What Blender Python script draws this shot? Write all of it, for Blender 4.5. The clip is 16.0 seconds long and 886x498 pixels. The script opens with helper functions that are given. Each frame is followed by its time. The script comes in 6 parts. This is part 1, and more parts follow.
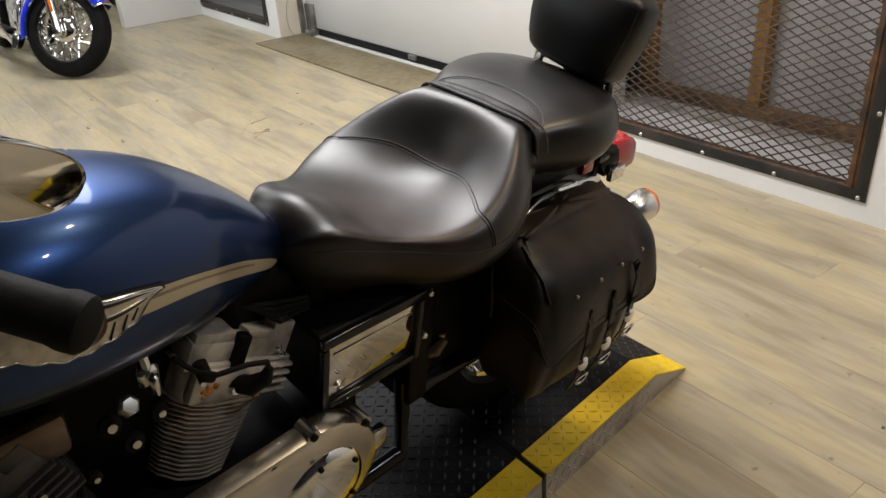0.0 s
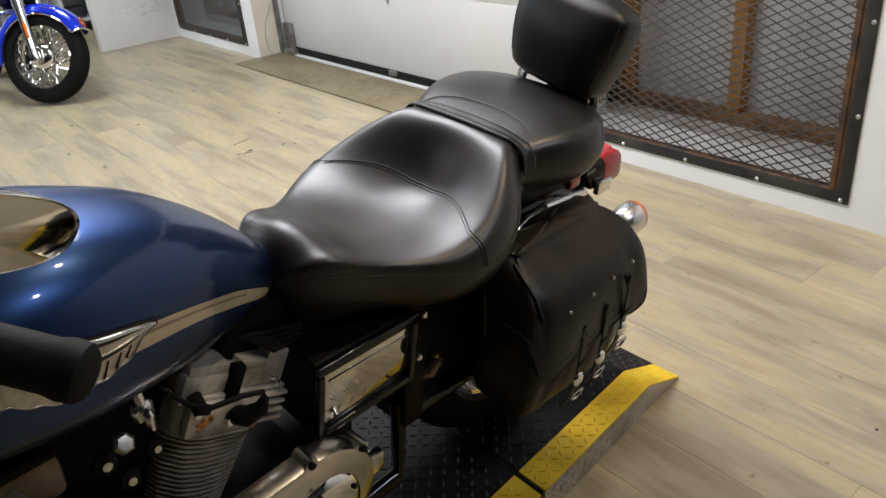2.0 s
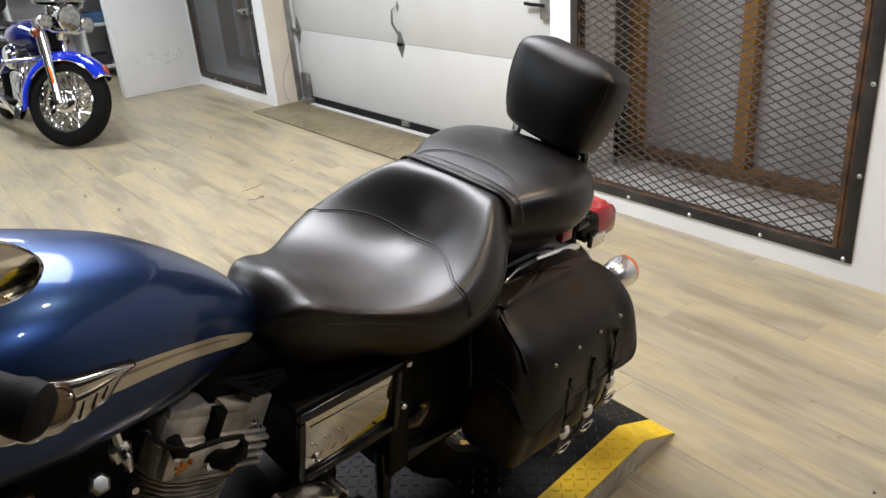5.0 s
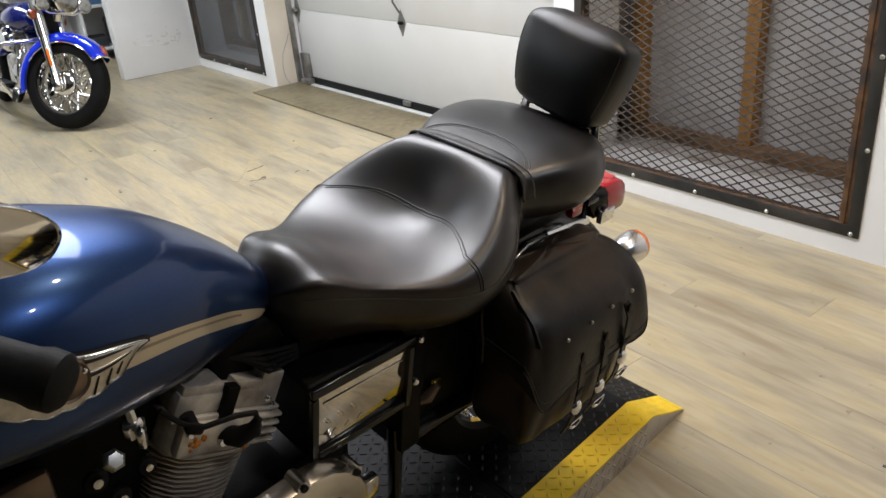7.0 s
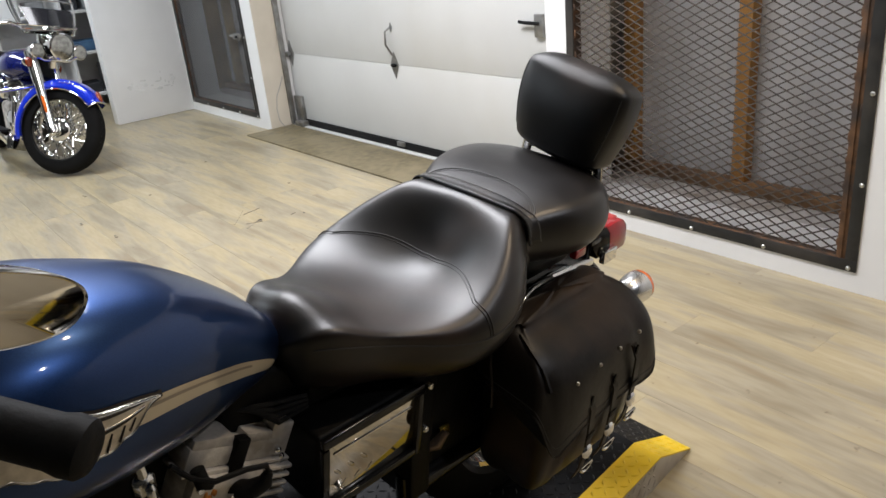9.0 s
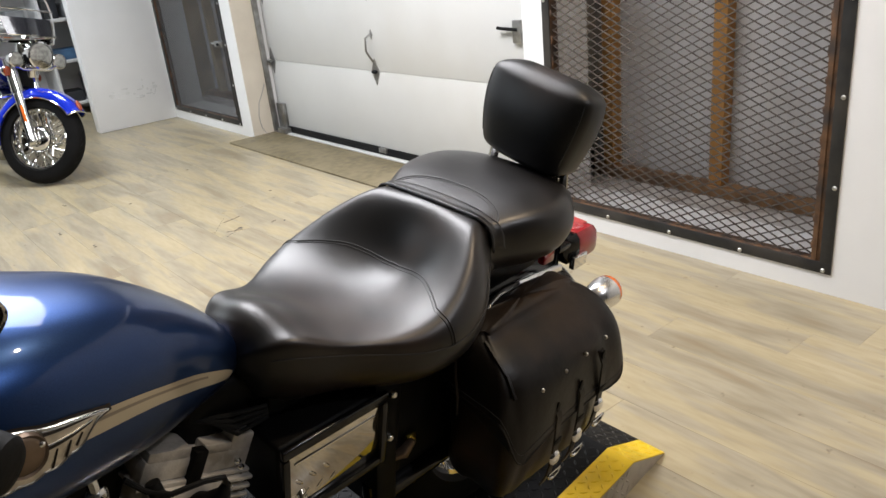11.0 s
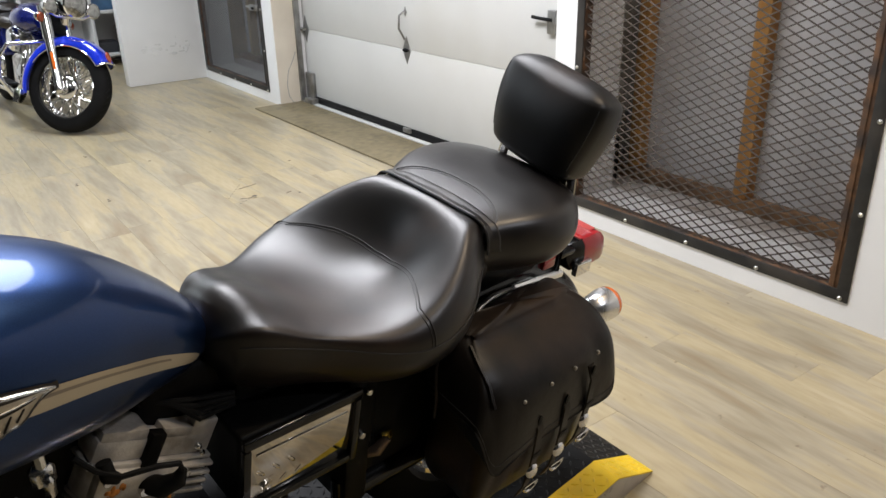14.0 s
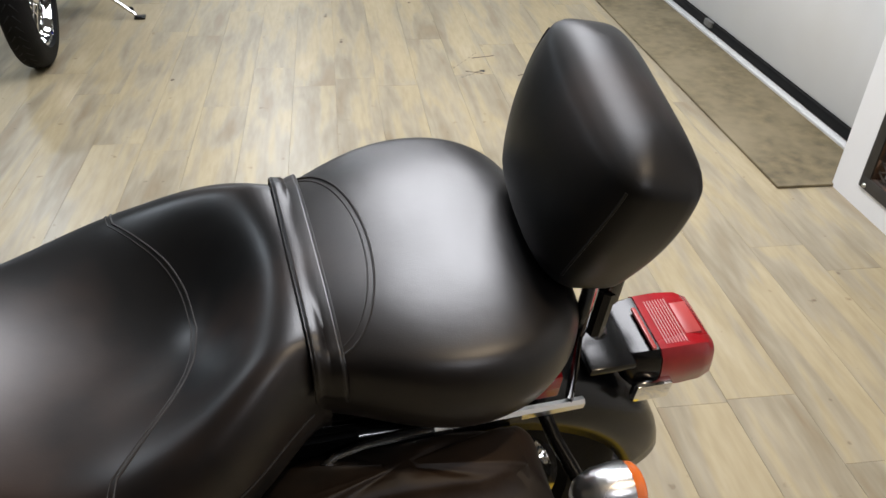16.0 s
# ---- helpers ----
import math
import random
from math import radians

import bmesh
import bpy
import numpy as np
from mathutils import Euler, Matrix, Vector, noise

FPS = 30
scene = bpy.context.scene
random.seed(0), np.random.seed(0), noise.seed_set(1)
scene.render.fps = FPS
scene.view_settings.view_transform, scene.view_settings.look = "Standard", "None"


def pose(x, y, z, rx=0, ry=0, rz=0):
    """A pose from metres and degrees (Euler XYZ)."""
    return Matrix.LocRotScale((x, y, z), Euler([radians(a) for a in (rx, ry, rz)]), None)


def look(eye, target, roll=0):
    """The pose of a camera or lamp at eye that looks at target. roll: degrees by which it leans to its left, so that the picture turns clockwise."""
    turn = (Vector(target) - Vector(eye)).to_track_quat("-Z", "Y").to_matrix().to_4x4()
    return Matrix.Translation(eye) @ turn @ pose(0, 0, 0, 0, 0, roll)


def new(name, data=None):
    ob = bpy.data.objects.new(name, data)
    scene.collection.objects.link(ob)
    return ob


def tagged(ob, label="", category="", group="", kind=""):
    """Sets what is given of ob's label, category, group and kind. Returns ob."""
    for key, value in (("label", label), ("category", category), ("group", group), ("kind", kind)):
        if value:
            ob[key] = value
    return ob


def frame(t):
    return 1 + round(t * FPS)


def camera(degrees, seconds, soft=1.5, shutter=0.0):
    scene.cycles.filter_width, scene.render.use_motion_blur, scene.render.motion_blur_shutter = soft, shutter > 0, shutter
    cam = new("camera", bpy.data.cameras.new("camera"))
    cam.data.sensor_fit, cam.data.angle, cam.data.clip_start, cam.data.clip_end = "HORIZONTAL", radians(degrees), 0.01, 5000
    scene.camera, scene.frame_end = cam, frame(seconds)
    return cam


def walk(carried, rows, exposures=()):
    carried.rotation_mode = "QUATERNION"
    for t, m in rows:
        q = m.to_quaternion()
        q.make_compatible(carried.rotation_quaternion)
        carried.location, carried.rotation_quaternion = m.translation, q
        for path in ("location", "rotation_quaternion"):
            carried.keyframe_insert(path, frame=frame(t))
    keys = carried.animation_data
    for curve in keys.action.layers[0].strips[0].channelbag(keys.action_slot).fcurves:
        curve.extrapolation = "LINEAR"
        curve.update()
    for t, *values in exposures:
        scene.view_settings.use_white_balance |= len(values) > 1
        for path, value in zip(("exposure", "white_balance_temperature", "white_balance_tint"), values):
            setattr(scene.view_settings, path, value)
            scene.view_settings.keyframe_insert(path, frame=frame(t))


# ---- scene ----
cam = camera(59.9, 16.0)
PATH = [
    (0, (0.422, 0.42, 1.303), (1.449, 1.854, 0.361), -4.1),
    (0.5, (0.432, 0.401, 1.347), (1.547, 1.834, 0.509), -4.0),
    (1, (0.426, 0.406, 1.336), (1.504, 1.844, 0.458), -4.1),
    (1.5, (0.424, 0.43, 1.321), (1.466, 1.867, 0.4), -6.8),
    (2, (0.421, 0.433, 1.316), (1.488, 1.854, 0.398), -5.5),
    (2.5, (0.409, 0.425, 1.328), (1.489, 1.863, 0.454), -3.8),
    (3, (0.418, 0.413, 1.334), (1.521, 1.863, 0.51), -4.7),
    (3.5, (0.43, 0.408, 1.333), (1.531, 1.857, 0.503), -4.3),
    (6, (0.452, 0.379, 1.321), (1.52, 1.877, 0.538), -5.0),
    (6.5, (0.447, 0.385, 1.321), (1.53, 1.87, 0.534), -5.3),
    (7, (0.437, 0.406, 1.309), (1.499, 1.876, 0.465), -5.1),
    (7.5, (0.431, 0.423, 1.307), (1.491, 1.901, 0.476), -4.9),
    (8, (0.422, 0.437, 1.314), (1.489, 1.929, 0.515), -5.2),
    (8.5, (0.411, 0.435, 1.315), (1.486, 1.924, 0.523), -2.9),
    (9, (0.422, 0.427, 1.323), (1.53, 1.91, 0.565), -5.7),
    (11.5, (0.47, 0.394, 1.322), (1.621, 1.851, 0.579), -6.0),
    (12, (0.479, 0.39, 1.323), (1.667, 1.817, 0.58), -6.8),
    (12.5, (0.466, 0.393, 1.322), (1.619, 1.843, 0.569), -6.2),
    (13, (0.454, 0.398, 1.322), (1.585, 1.865, 0.568), -6.6),
    (13.5, (0.445, 0.391, 1.324), (1.611, 1.828, 0.567), -8.6),
    (14, (0.535, 0.415, 1.324), (1.61, 1.906, 0.536), -1.2),
    (14.5, (0.672, 0.481, 1.351), (1.603, 2.0, 0.441), 0.8),
    (15, (0.825, 0.647, 1.311), (1.706, 2.177, 0.372), -0.5),
    (15.5, (1.074, 0.804, 1.294), (1.724, 2.376, 0.242), -7.9),
    (16, (1.324, 0.825, 1.323), (1.575, 2.451, 0.186), 2.0),
]
SHIFT = [(0, -0.2, 6480, 12), (0.5, -0.12, 6150, 12), (2, -0.16, 6180, 12), (3.5, -0.12, 6150, 12), (6, -0.03, 6150, 12), (9, -0.14, 6150, 12), (11.5, 0.0, 6230, 12), (13.5, -0.07, 6190, 12), (14.5, -0.18, 6090, 12), (15, -0.3, 6050, 12), (16, -0.36, 6120, 12)]
walk(cam, [(t, look(eye, target, roll)) for t, eye, target, roll in PATH], SHIFT)

# ---- light ----
world = bpy.data.worlds.new("world")
scene.world = world
world.use_nodes = True
world.node_tree.nodes["Background"].inputs[0].default_value = (0.75, 0.82, 0.9, 1)
world.node_tree.nodes["Background"].inputs[1].default_value = 0.004


def area_lamp(name, x, y, z, sx, sy, watts, colour=(0.955, 0.985, 1.0)):
    d = bpy.data.lights.new(name, "AREA")
    d.shape, d.size, d.size_y, d.energy, d.color = "RECTANGLE", sx, sy, watts, colour
    ob = new(name, d)
    ob.location = (x, y, z)
    return ob


CEIL = 2.95
COOL, PLAIN, WARM = (0.89, 0.965, 1.0), (0.995, 0.985, 0.995), (1.0, 0.77, 0.50)
SPOTS = [  # x, y, width, depth, watts, tint; round where there is no depth
    (2.05, 0.80, 0.11, 0, 20, WARM),
    (2.08, -0.60, 0.11, 0, 20, PLAIN),
    # unseen panel, placed and sized from the broad sheen on the seat
    (1.80, 3.10, 1.00, 2.30, 88, PLAIN),
    # unseen lamp added to light the floor on the left
    (-2.00, 3.70, 0.24, 0, 44, COOL),
    # unseen panel added to brighten the partition and the far floor
    (1.50, 6.00, 1.20, 0.60, 38, COOL),
    (-1.20, 6.80, 0.30, 0, 58, COOL),
    # unseen panel added to light the far end of the room
    (0.70, 8.40, 0.50, 2.20, 52, COOL),
]
for sx_, sy_, wd_, dp_, w_, tint_ in SPOTS:
    area_lamp("ceiling_lamp", sx_, sy_, CEIL - 0.045, wd_, dp_ or wd_, w_, tint_).data.shape = "RECTANGLE" if dp_ else "DISK"
bpy.data.lights["ceiling_lamp.002"].spread = radians(150)  # panel over the seat, beam narrowed so the floor around falls off faster


# ---- materials ----
def lin(c):
    return tuple(c) + (1.0,)


def surface(name, colour, rough=0.5, metal=0.0, vary=0.15, vscale=6.0, bump=0.0, bscale=200.0, coat=0.0,
            second=None, mixscale=2.0, mixlow=0.45, mixhigh=0.65, stretch=None, roughvar=0.1, spec=0.5):
    """A procedural surface: colour varied at two scales, uneven gloss, fine relief."""
    m = bpy.data.materials.new(name)
    m.use_nodes = True
    nt = m.node_tree
    b = nt.nodes["Principled BSDF"]
    N = nt.nodes.new
    tc = N("ShaderNodeTexCoord")
    src = tc.outputs["Object"]
    if stretch:
        mp = N("ShaderNodeMapping")
        mp.inputs["Scale"].default_value = stretch
        nt.links.new(src, mp.inputs[0])
        src = mp.outputs[0]
    n1 = N("ShaderNodeTexNoise")
    n1.inputs["Scale"].default_value, n1.inputs["Detail"].default_value = vscale, 6.0
    nt.links.new(src, n1.inputs["Vector"])
    n2 = N("ShaderNodeTexNoise")
    n2.inputs["Scale"].default_value, n2.inputs["Detail"].default_value = mixscale, 4.0
    nt.links.new(src, n2.inputs["Vector"])
    ramp = N("ShaderNodeValToRGB")
    lo = tuple(max(0.0, c * (1 - vary)) for c in colour)
    hi = tuple(min(1.0, c * (1 + vary)) for c in colour)
    ramp.color_ramp.elements[0].position, ramp.color_ramp.elements[1].position = 0.3, 0.7
    ramp.color_ramp.elements[0].color, ramp.color_ramp.elements[1].color = lin(lo), lin(hi)
    nt.links.new(n1.outputs["Fac"], ramp.inputs[0])
    col = ramp.outputs[0]
    if second:
        r2 = N("ShaderNodeValToRGB")
        r2.color_ramp.elements[0].position, r2.color_ramp.elements[1].position = mixlow, mixhigh
        nt.links.new(n2.outputs["Fac"], r2.inputs[0])
        mx = N("ShaderNodeMix")
        mx.data_type = "RGBA"
        nt.links.new(r2.outputs[0], mx.inputs["Factor"])
        nt.links.new(col, mx.inputs["A"])
        mx.inputs["B"].default_value = lin(second)
        col = mx.outputs["Result"]
    nt.links.new(col, b.inputs["Base Color"])
    mr = N("ShaderNodeMapRange")
    mr.inputs["To Min"].default_value, mr.inputs["To Max"].default_value = max(0.02, rough - roughvar), min(1.0, rough + roughvar)
    mr.inputs["From Min"].default_value, mr.inputs["From Max"].default_value = 0.3, 0.7
    nt.links.new(n2.outputs["Fac"], mr.inputs["Value"])
    nt.links.new(mr.outputs[0], b.inputs["Roughness"])
    b.inputs["Metallic"].default_value = metal
    b.inputs["Coat Weight"].default_value = coat
    b.inputs["Coat Roughness"].default_value = 0.04
    b.inputs["Specular IOR Level"].default_value = spec
    if bump:
        n3 = N("ShaderNodeTexNoise")
        n3.inputs["Scale"].default_value, n3.inputs["Detail"].default_value = bscale, 5.0
        nt.links.new(src, n3.inputs["Vector"])
        bp = N("ShaderNodeBump")
        bp.inputs["Strength"].default_value, bp.inputs["Distance"].default_value = bump, 0.002
        nt.links.new(n3.outputs["Fac"], bp.inputs["Height"])
        nt.links.new(bp.outputs[0], b.inputs["Normal"])
    return m


def leather(name, colour, rough, worn, wornamount=0.6, gscale=900.0, spec=0.5, wornat=0.47, soft=0.07):
    """Grained hide: pebble relief, soft creases, patches rubbed to a duller brown."""
    m = surface(name, colour, rough, 0.0, 0.25, 9.0, 0.0, roughvar=0.065, second=worn, mixscale=5.0, mixlow=wornat, mixhigh=wornat + wornamount, spec=spec)
    nt = m.node_tree
    b = nt.nodes["Principled BSDF"]
    tc = nt.nodes["Texture Coordinate"]
    vo = nt.nodes.new("ShaderNodeTexVoronoi")
    vo.inputs["Scale"].default_value = gscale
    no = nt.nodes.new("ShaderNodeTexNoise")
    no.inputs["Scale"].default_value, no.inputs["Detail"].default_value = 28.0, 5.0
    for n in (vo, no):
        nt.links.new(tc.outputs["Object"], n.inputs["Vector"])
    b1, b2 = nt.nodes.new("ShaderNodeBump"), nt.nodes.new("ShaderNodeBump")
    b1.inputs["Strength"].default_value, b1.inputs["Distance"].default_value = 0.10, 0.0006
    b2.inputs["Strength"].default_value, b2.inputs["Distance"].default_value = soft, 0.0022
    nt.links.new(vo.outputs["Distance"], b1.inputs["Height"])
    nt.links.new(no.outputs["Fac"], b2.inputs["Height"])
    nt.links.new(b2.outputs[0], b1.inputs["Normal"])
    nt.links.new(b1.outputs[0], b.inputs["Normal"])
    return m


def plank_material():
    m = bpy.data.materials.new("oak_vinyl_plank")
    m.use_nodes = True
    nt = m.node_tree
    b, N, L = nt.nodes["Principled BSDF"], nt.nodes.new, nt.links.new
    tc, oi = N("ShaderNodeTexCoord"), N("ShaderNodeObjectInfo")
    sc = N("ShaderNodeVectorMath")
    sc.operation = "MULTIPLY"
    sc.inputs[1].default_value = (1.0, 1.0, 1.0)
    comb = N("ShaderNodeCombineXYZ")
    mul = N("ShaderNodeMath")
    mul.operation = "MULTIPLY"
    mul.inputs[1].default_value = 97.0
    L(oi.outputs["Random"], mul.inputs[0])
    for k in "XYZ":
        L(mul.outputs[0], comb.inputs[k])
    add = N("ShaderNodeVectorMath")
    L(tc.outputs["Object"], add.inputs[0])
    L(comb.outputs[0], add.inputs[1])
    mp = N("ShaderNodeMapping")
    mp.inputs["Scale"].default_value = (1.0, 0.15, 1.0)
    L(add.outputs[0], mp.inputs[0])
    grain, streak, knot = N("ShaderNodeTexNoise"), N("ShaderNodeTexNoise"), N("ShaderNodeTexNoise")
    for n, s, d in ((grain, 62.0, 5.0), (streak, 11.0, 3.0), (knot, 24.0, 2.0)):
        n.inputs["Scale"].default_value, n.inputs["Detail"].default_value = s, d
        L(mp.outputs[0] if n is not knot else add.outputs[0], n.inputs["Vector"])
    streak.inputs["Distortion"].default_value = 0.5
    r = N("ShaderNodeValToRGB")
    e = r.color_ramp.elements
    e[0].position, e[0].color = 0.30, lin((0.268, 0.214, 0.136))
    e[1].position, e[1].color = 0.72, lin((0.436, 0.370, 0.242))
    for at, tone in ((0.40, (0.298, 0.258, 0.180)), (0.48, (0.350, 0.303, 0.213)), (0.55, (0.392, 0.327, 0.203)), (0.63, (0.410, 0.342, 0.211))):
        x = r.color_ramp.elements.new(at)
        x.color = lin(tone)
    L(streak.outputs["Fac"], r.inputs[0])
    hsv = N("ShaderNodeHueSaturation")
    mr = N("ShaderNodeMapRange")
    mr.inputs["To Min"].default_value, mr.inputs["To Max"].default_value = 0.965, 1.035
    L(oi.outputs["Random"], mr.inputs["Value"])
    L(mr.outputs[0], hsv.inputs["Value"])
    L(r.outputs[0], hsv.inputs["Color"])
    gr = N("ShaderNodeValToRGB")
    gr.color_ramp.elements[0].position, gr.color_ramp.elements[0].color = 0.32, (0.85, 0.83, 0.79, 1)
    gr.color_ramp.elements[1].position, gr.color_ramp.elements[1].color = 0.62, (1, 1, 1, 1)
    L(grain.outputs["Fac"], gr.inputs[0])
    kr = N("ShaderNodeValToRGB")
    kr.color_ramp.elements[0].position, kr.color_ramp.elements[0].color = 0.20, (0.46, 0.38, 0.30, 1)
    kr.color_ramp.elements[1].position, kr.color_ramp.elements[1].color = 0.29, (1, 1, 1, 1)
    L(knot.outputs["Fac"], kr.inputs[0])
    last = hsv.outputs[0]
    for extra in (gr, kr):
        mx = N("ShaderNodeMix")
        mx.data_type, mx.blend_type = "RGBA", "MULTIPLY"
        mx.inputs["Factor"].default_value = 0.8
        L(last, mx.inputs["A"])
        L(extra.outputs[0], mx.inputs["B"])
        last = mx.outputs["Result"]
    L(last, b.inputs["Base Color"])
    ro = N("ShaderNodeMapRange")
    ro.inputs["To Min"].default_value, ro.inputs["To Max"].default_value = 0.27, 0.42
    L(streak.outputs["Fac"], ro.inputs["Value"])
    L(ro.outputs[0], b.inputs["Roughness"])
    bp = N("ShaderNodeBump")
    bp.inputs["Strength"].default_value, bp.inputs["Distance"].default_value = 0.25, 0.001
    L(grain.outputs["Fac"], bp.inputs["Height"])
    L(bp.outputs[0], b.inputs["Normal"])
    return m


def clear_glass(name, tint=(1, 1, 1), rough=0.02):
    m = bpy.data.materials.new(name)
    m.use_nodes = True
    b = m.node_tree.nodes["Principled BSDF"]
    b.inputs["Base Color"].default_value = lin(tint)
    b.inputs["Roughness"].default_value = rough
    b.inputs["Transmission Weight"].default_value = 1.0
    b.inputs["IOR"].default_value = 1.3
    return m


def glow(name, colour, strength):
    m = bpy.data.materials.new(name)
    m.use_nodes = True
    b = m.node_tree.nodes["Principled BSDF"]
    b.inputs["Emission Color"].default_value = lin(colour)
    b.inputs["Emission Strength"].default_value = strength
    return m


DARKWALL = surface("dark_grey_wall", (0.05, 0.05, 0.05), 0.7, vary=0.15, vscale=3, bump=0.2)
WALL = surface("white_wall_paint", (0.80, 0.80, 0.795), 0.6, vary=0.03, vscale=3, bump=0.15, bscale=120, second=(0.70, 0.69, 0.66), mixscale=1.3, mixlow=0.55, mixhigh=0.9)
JAMB = surface("cream_jamb_paint", (0.66, 0.60, 0.50), 0.6, vary=0.05, vscale=4, bump=0.1, second=(0.55, 0.49, 0.40), mixscale=2.5, mixlow=0.5, mixhigh=0.8)
CEILING = surface("grey_ceiling_board", (0.24, 0.24, 0.24), 0.8, vary=0.04, bump=0.2, bscale=60)
DOORPAINT = surface("white_door_panel", (0.60, 0.60, 0.58), 0.42, vary=0.03, vscale=2, bump=0.12, bscale=350, second=(0.57, 0.56, 0.52), mixscale=1.2, mixlow=0.5, mixhigh=0.85)
SCUFF = surface("scuff_grey", (0.66, 0.66, 0.65), 0.7, vary=0.2)
RUBBER = surface("black_rubber", (0.007, 0.007, 0.007), 0.6, spec=0.16, vary=0.2, bump=0.3, bscale=150)
TYRE = surface("tyre_rubber", (0.006, 0.0057, 0.0055), 0.7, spec=0.12, vary=0.3, vscale=12, bump=0.3, bscale=180)
GALV = surface("galvanised_steel", (0.36, 0.36, 0.35), 0.45, 0.9, vary=0.2, vscale=20, second=(0.22, 0.21, 0.19), mixscale=8)
PLY = surface("worn_plywood", (0.152, 0.122, 0.066), 0.6, vary=0.34, vscale=22, bump=0.25, bscale=90, second=(0.222, 0.182, 0.108), mixscale=4, mixlow=0.40, mixhigh=0.70)
STUD = surface("orange_stained_stud", (0.47, 0.24, 0.06), 0.55, vary=0.25, vscale=7, bump=0.25, bscale=80, second=(0.32, 0.14, 0.03), mixscale=5, stretch=(1.0, 1.0, 0.12))
PLATEWOOD = surface("dirty_bottom_plate", (0.20, 0.105, 0.04), 0.7, vary=0.35, vscale=15, bump=0.3, second=(0.10, 0.055, 0.025), mixscale=7)
BOARD = surface("grey_backing_board", (0.49, 0.49, 0.50), 0.65, vary=0.08, vscale=4, second=(0.36, 0.33, 0.30), mixscale=2.2, mixlow=0.45, mixhigh=0.8)
TANBOARD = surface("tan_plywood", (0.46, 0.35, 0.20), 0.6, vary=0.2, vscale=9, bump=0.2, second=(0.33, 0.24, 0.13), mixscale=4)
SILL = surface("pale_sill_board", (0.50, 0.48, 0.46), 0.6, vary=0.15, vscale=10, second=(0.20, 0.15, 0.10), mixscale=6, mixlow=0.55, mixhigh=0.75)
IRON = surface("black_iron", (0.022, 0.023, 0.024), 0.5, 0.3, vary=0.35, vscale=14, bump=0.2, bscale=120, second=(0.05, 0.045, 0.04), mixscale=5)
RUST = surface("rusty_iron", (0.12, 0.062, 0.03), 0.75, 0.2, vary=0.5, vscale=22, bump=0.4, bscale=100, second=(0.045, 0.035, 0.03), mixscale=9)
MESHIRON = surface("expanded_mesh_iron", (0.040, 0.030, 0.022), 0.6, 0.0, spec=0.2, vary=0.35, vscale=30)
MESHGREY = surface("galvanised_mesh", (0.085, 0.085, 0.085), 0.6, 0.0, vary=0.3, vscale=30)
ZINC = surface("zinc_bolt", (0.6, 0.6, 0.58), 0.35, 1.0, vary=0.1)
LEATHER = leather("black_seat_leather", (0.0045, 0.0042, 0.0042), 0.39, (0.040, 0.023, 0.015), 0.30, spec=0.50, soft=0.19)
BACKLEATHER = leather("dull_backrest_leather", (0.0050, 0.0045, 0.0043), 0.45, (0.034, 0.020, 0.013), 0.28, spec=0.42, soft=0.13)
PADLEATHER = leather("brown_black_pad_leather", (0.0062, 0.0050, 0.0046), 0.37, (0.030, 0.018, 0.012), 0.30, spec=0.60, soft=0.16)
for nm_, cw_, cr_ in (("Coat Weight", 0.12, 0), ("Coat Roughness", 0.30, 0)):
    LEATHER.node_tree.nodes["Principled BSDF"].inputs[nm_].default_value = cw_
BAGLEATHER = leather("worn_brown_black_leather", (0.0062, 0.0046, 0.0036), 0.44, (0.046, 0.027, 0.015), 0.24, 600, 0.30, soft=0.55)
THREAD = surface("seam_thread", (0.024, 0.022, 0.021), 0.6, vary=0.2, vscale=400)
VINYL = surface("black_side_vinyl", (0.006, 0.006, 0.006), 0.45, spec=0.2, vary=0.2, bump=0.2, bscale=300)
BLUE = surface("dark_blue_metallic", (0.017, 0.042, 0.125), 0.33, 0.9, vary=0.12, vscale=600, coat=0.40, roughvar=0.03)
BLUE.node_tree.nodes["Principled BSDF"].inputs["Coat Roughness"].default_value = 0.05
SILVERP = surface("silver_stripe_paint", (0.46, 0.395, 0.29), 0.30, 0.4, vary=0.05, coat=0.6, roughvar=0.03)
DARKLINE = surface("dark_pinstripe", (0.21, 0.17, 0.125), 0.3, coat=0.5)
EMBLEM = surface("antique_silver_emblem", (0.52, 0.48, 0.42), 0.35, 0.95, vary=0.25, vscale=60, bump=0.2, bscale=160)
EMBLEMDARK = surface("emblem_recess", (0.035, 0.03, 0.028), 0.5, 0.6)
CHROME = surface("chrome", (0.78, 0.78, 0.78), 0.06, 1.0, vary=0.03, roughvar=0.03)
MIRROR = surface("mirror_polished_steel", (0.66, 0.63, 0.57), 0.045, 1.0, vary=0.03, roughvar=0.02)
SATIN = surface("satin_chrome", (0.80, 0.80, 0.80), 0.27, 1.0, vary=0.05, roughvar=0.06)
CHROMEDULL = surface("worn_chrome", (0.62, 0.61, 0.58), 0.2, 1.0, vary=0.15, vscale=30, roughvar=0.1)
POLISHED = surface("polished_aluminium", (0.62, 0.595, 0.56), 0.23, 1.0, vary=0.12, vscale=18, roughvar=0.1)
CAST = surface("cast_aluminium", (0.62, 0.585, 0.535), 0.42, 0.4, vary=0.2, vscale=40, bump=0.3, bscale=260, second=(0.26, 0.235, 0.20), mixscale=14)
FINCAST = surface("dulled_fin_aluminium", (0.46, 0.42, 0.36), 0.40, 0.5, vary=0.2, vscale=40)
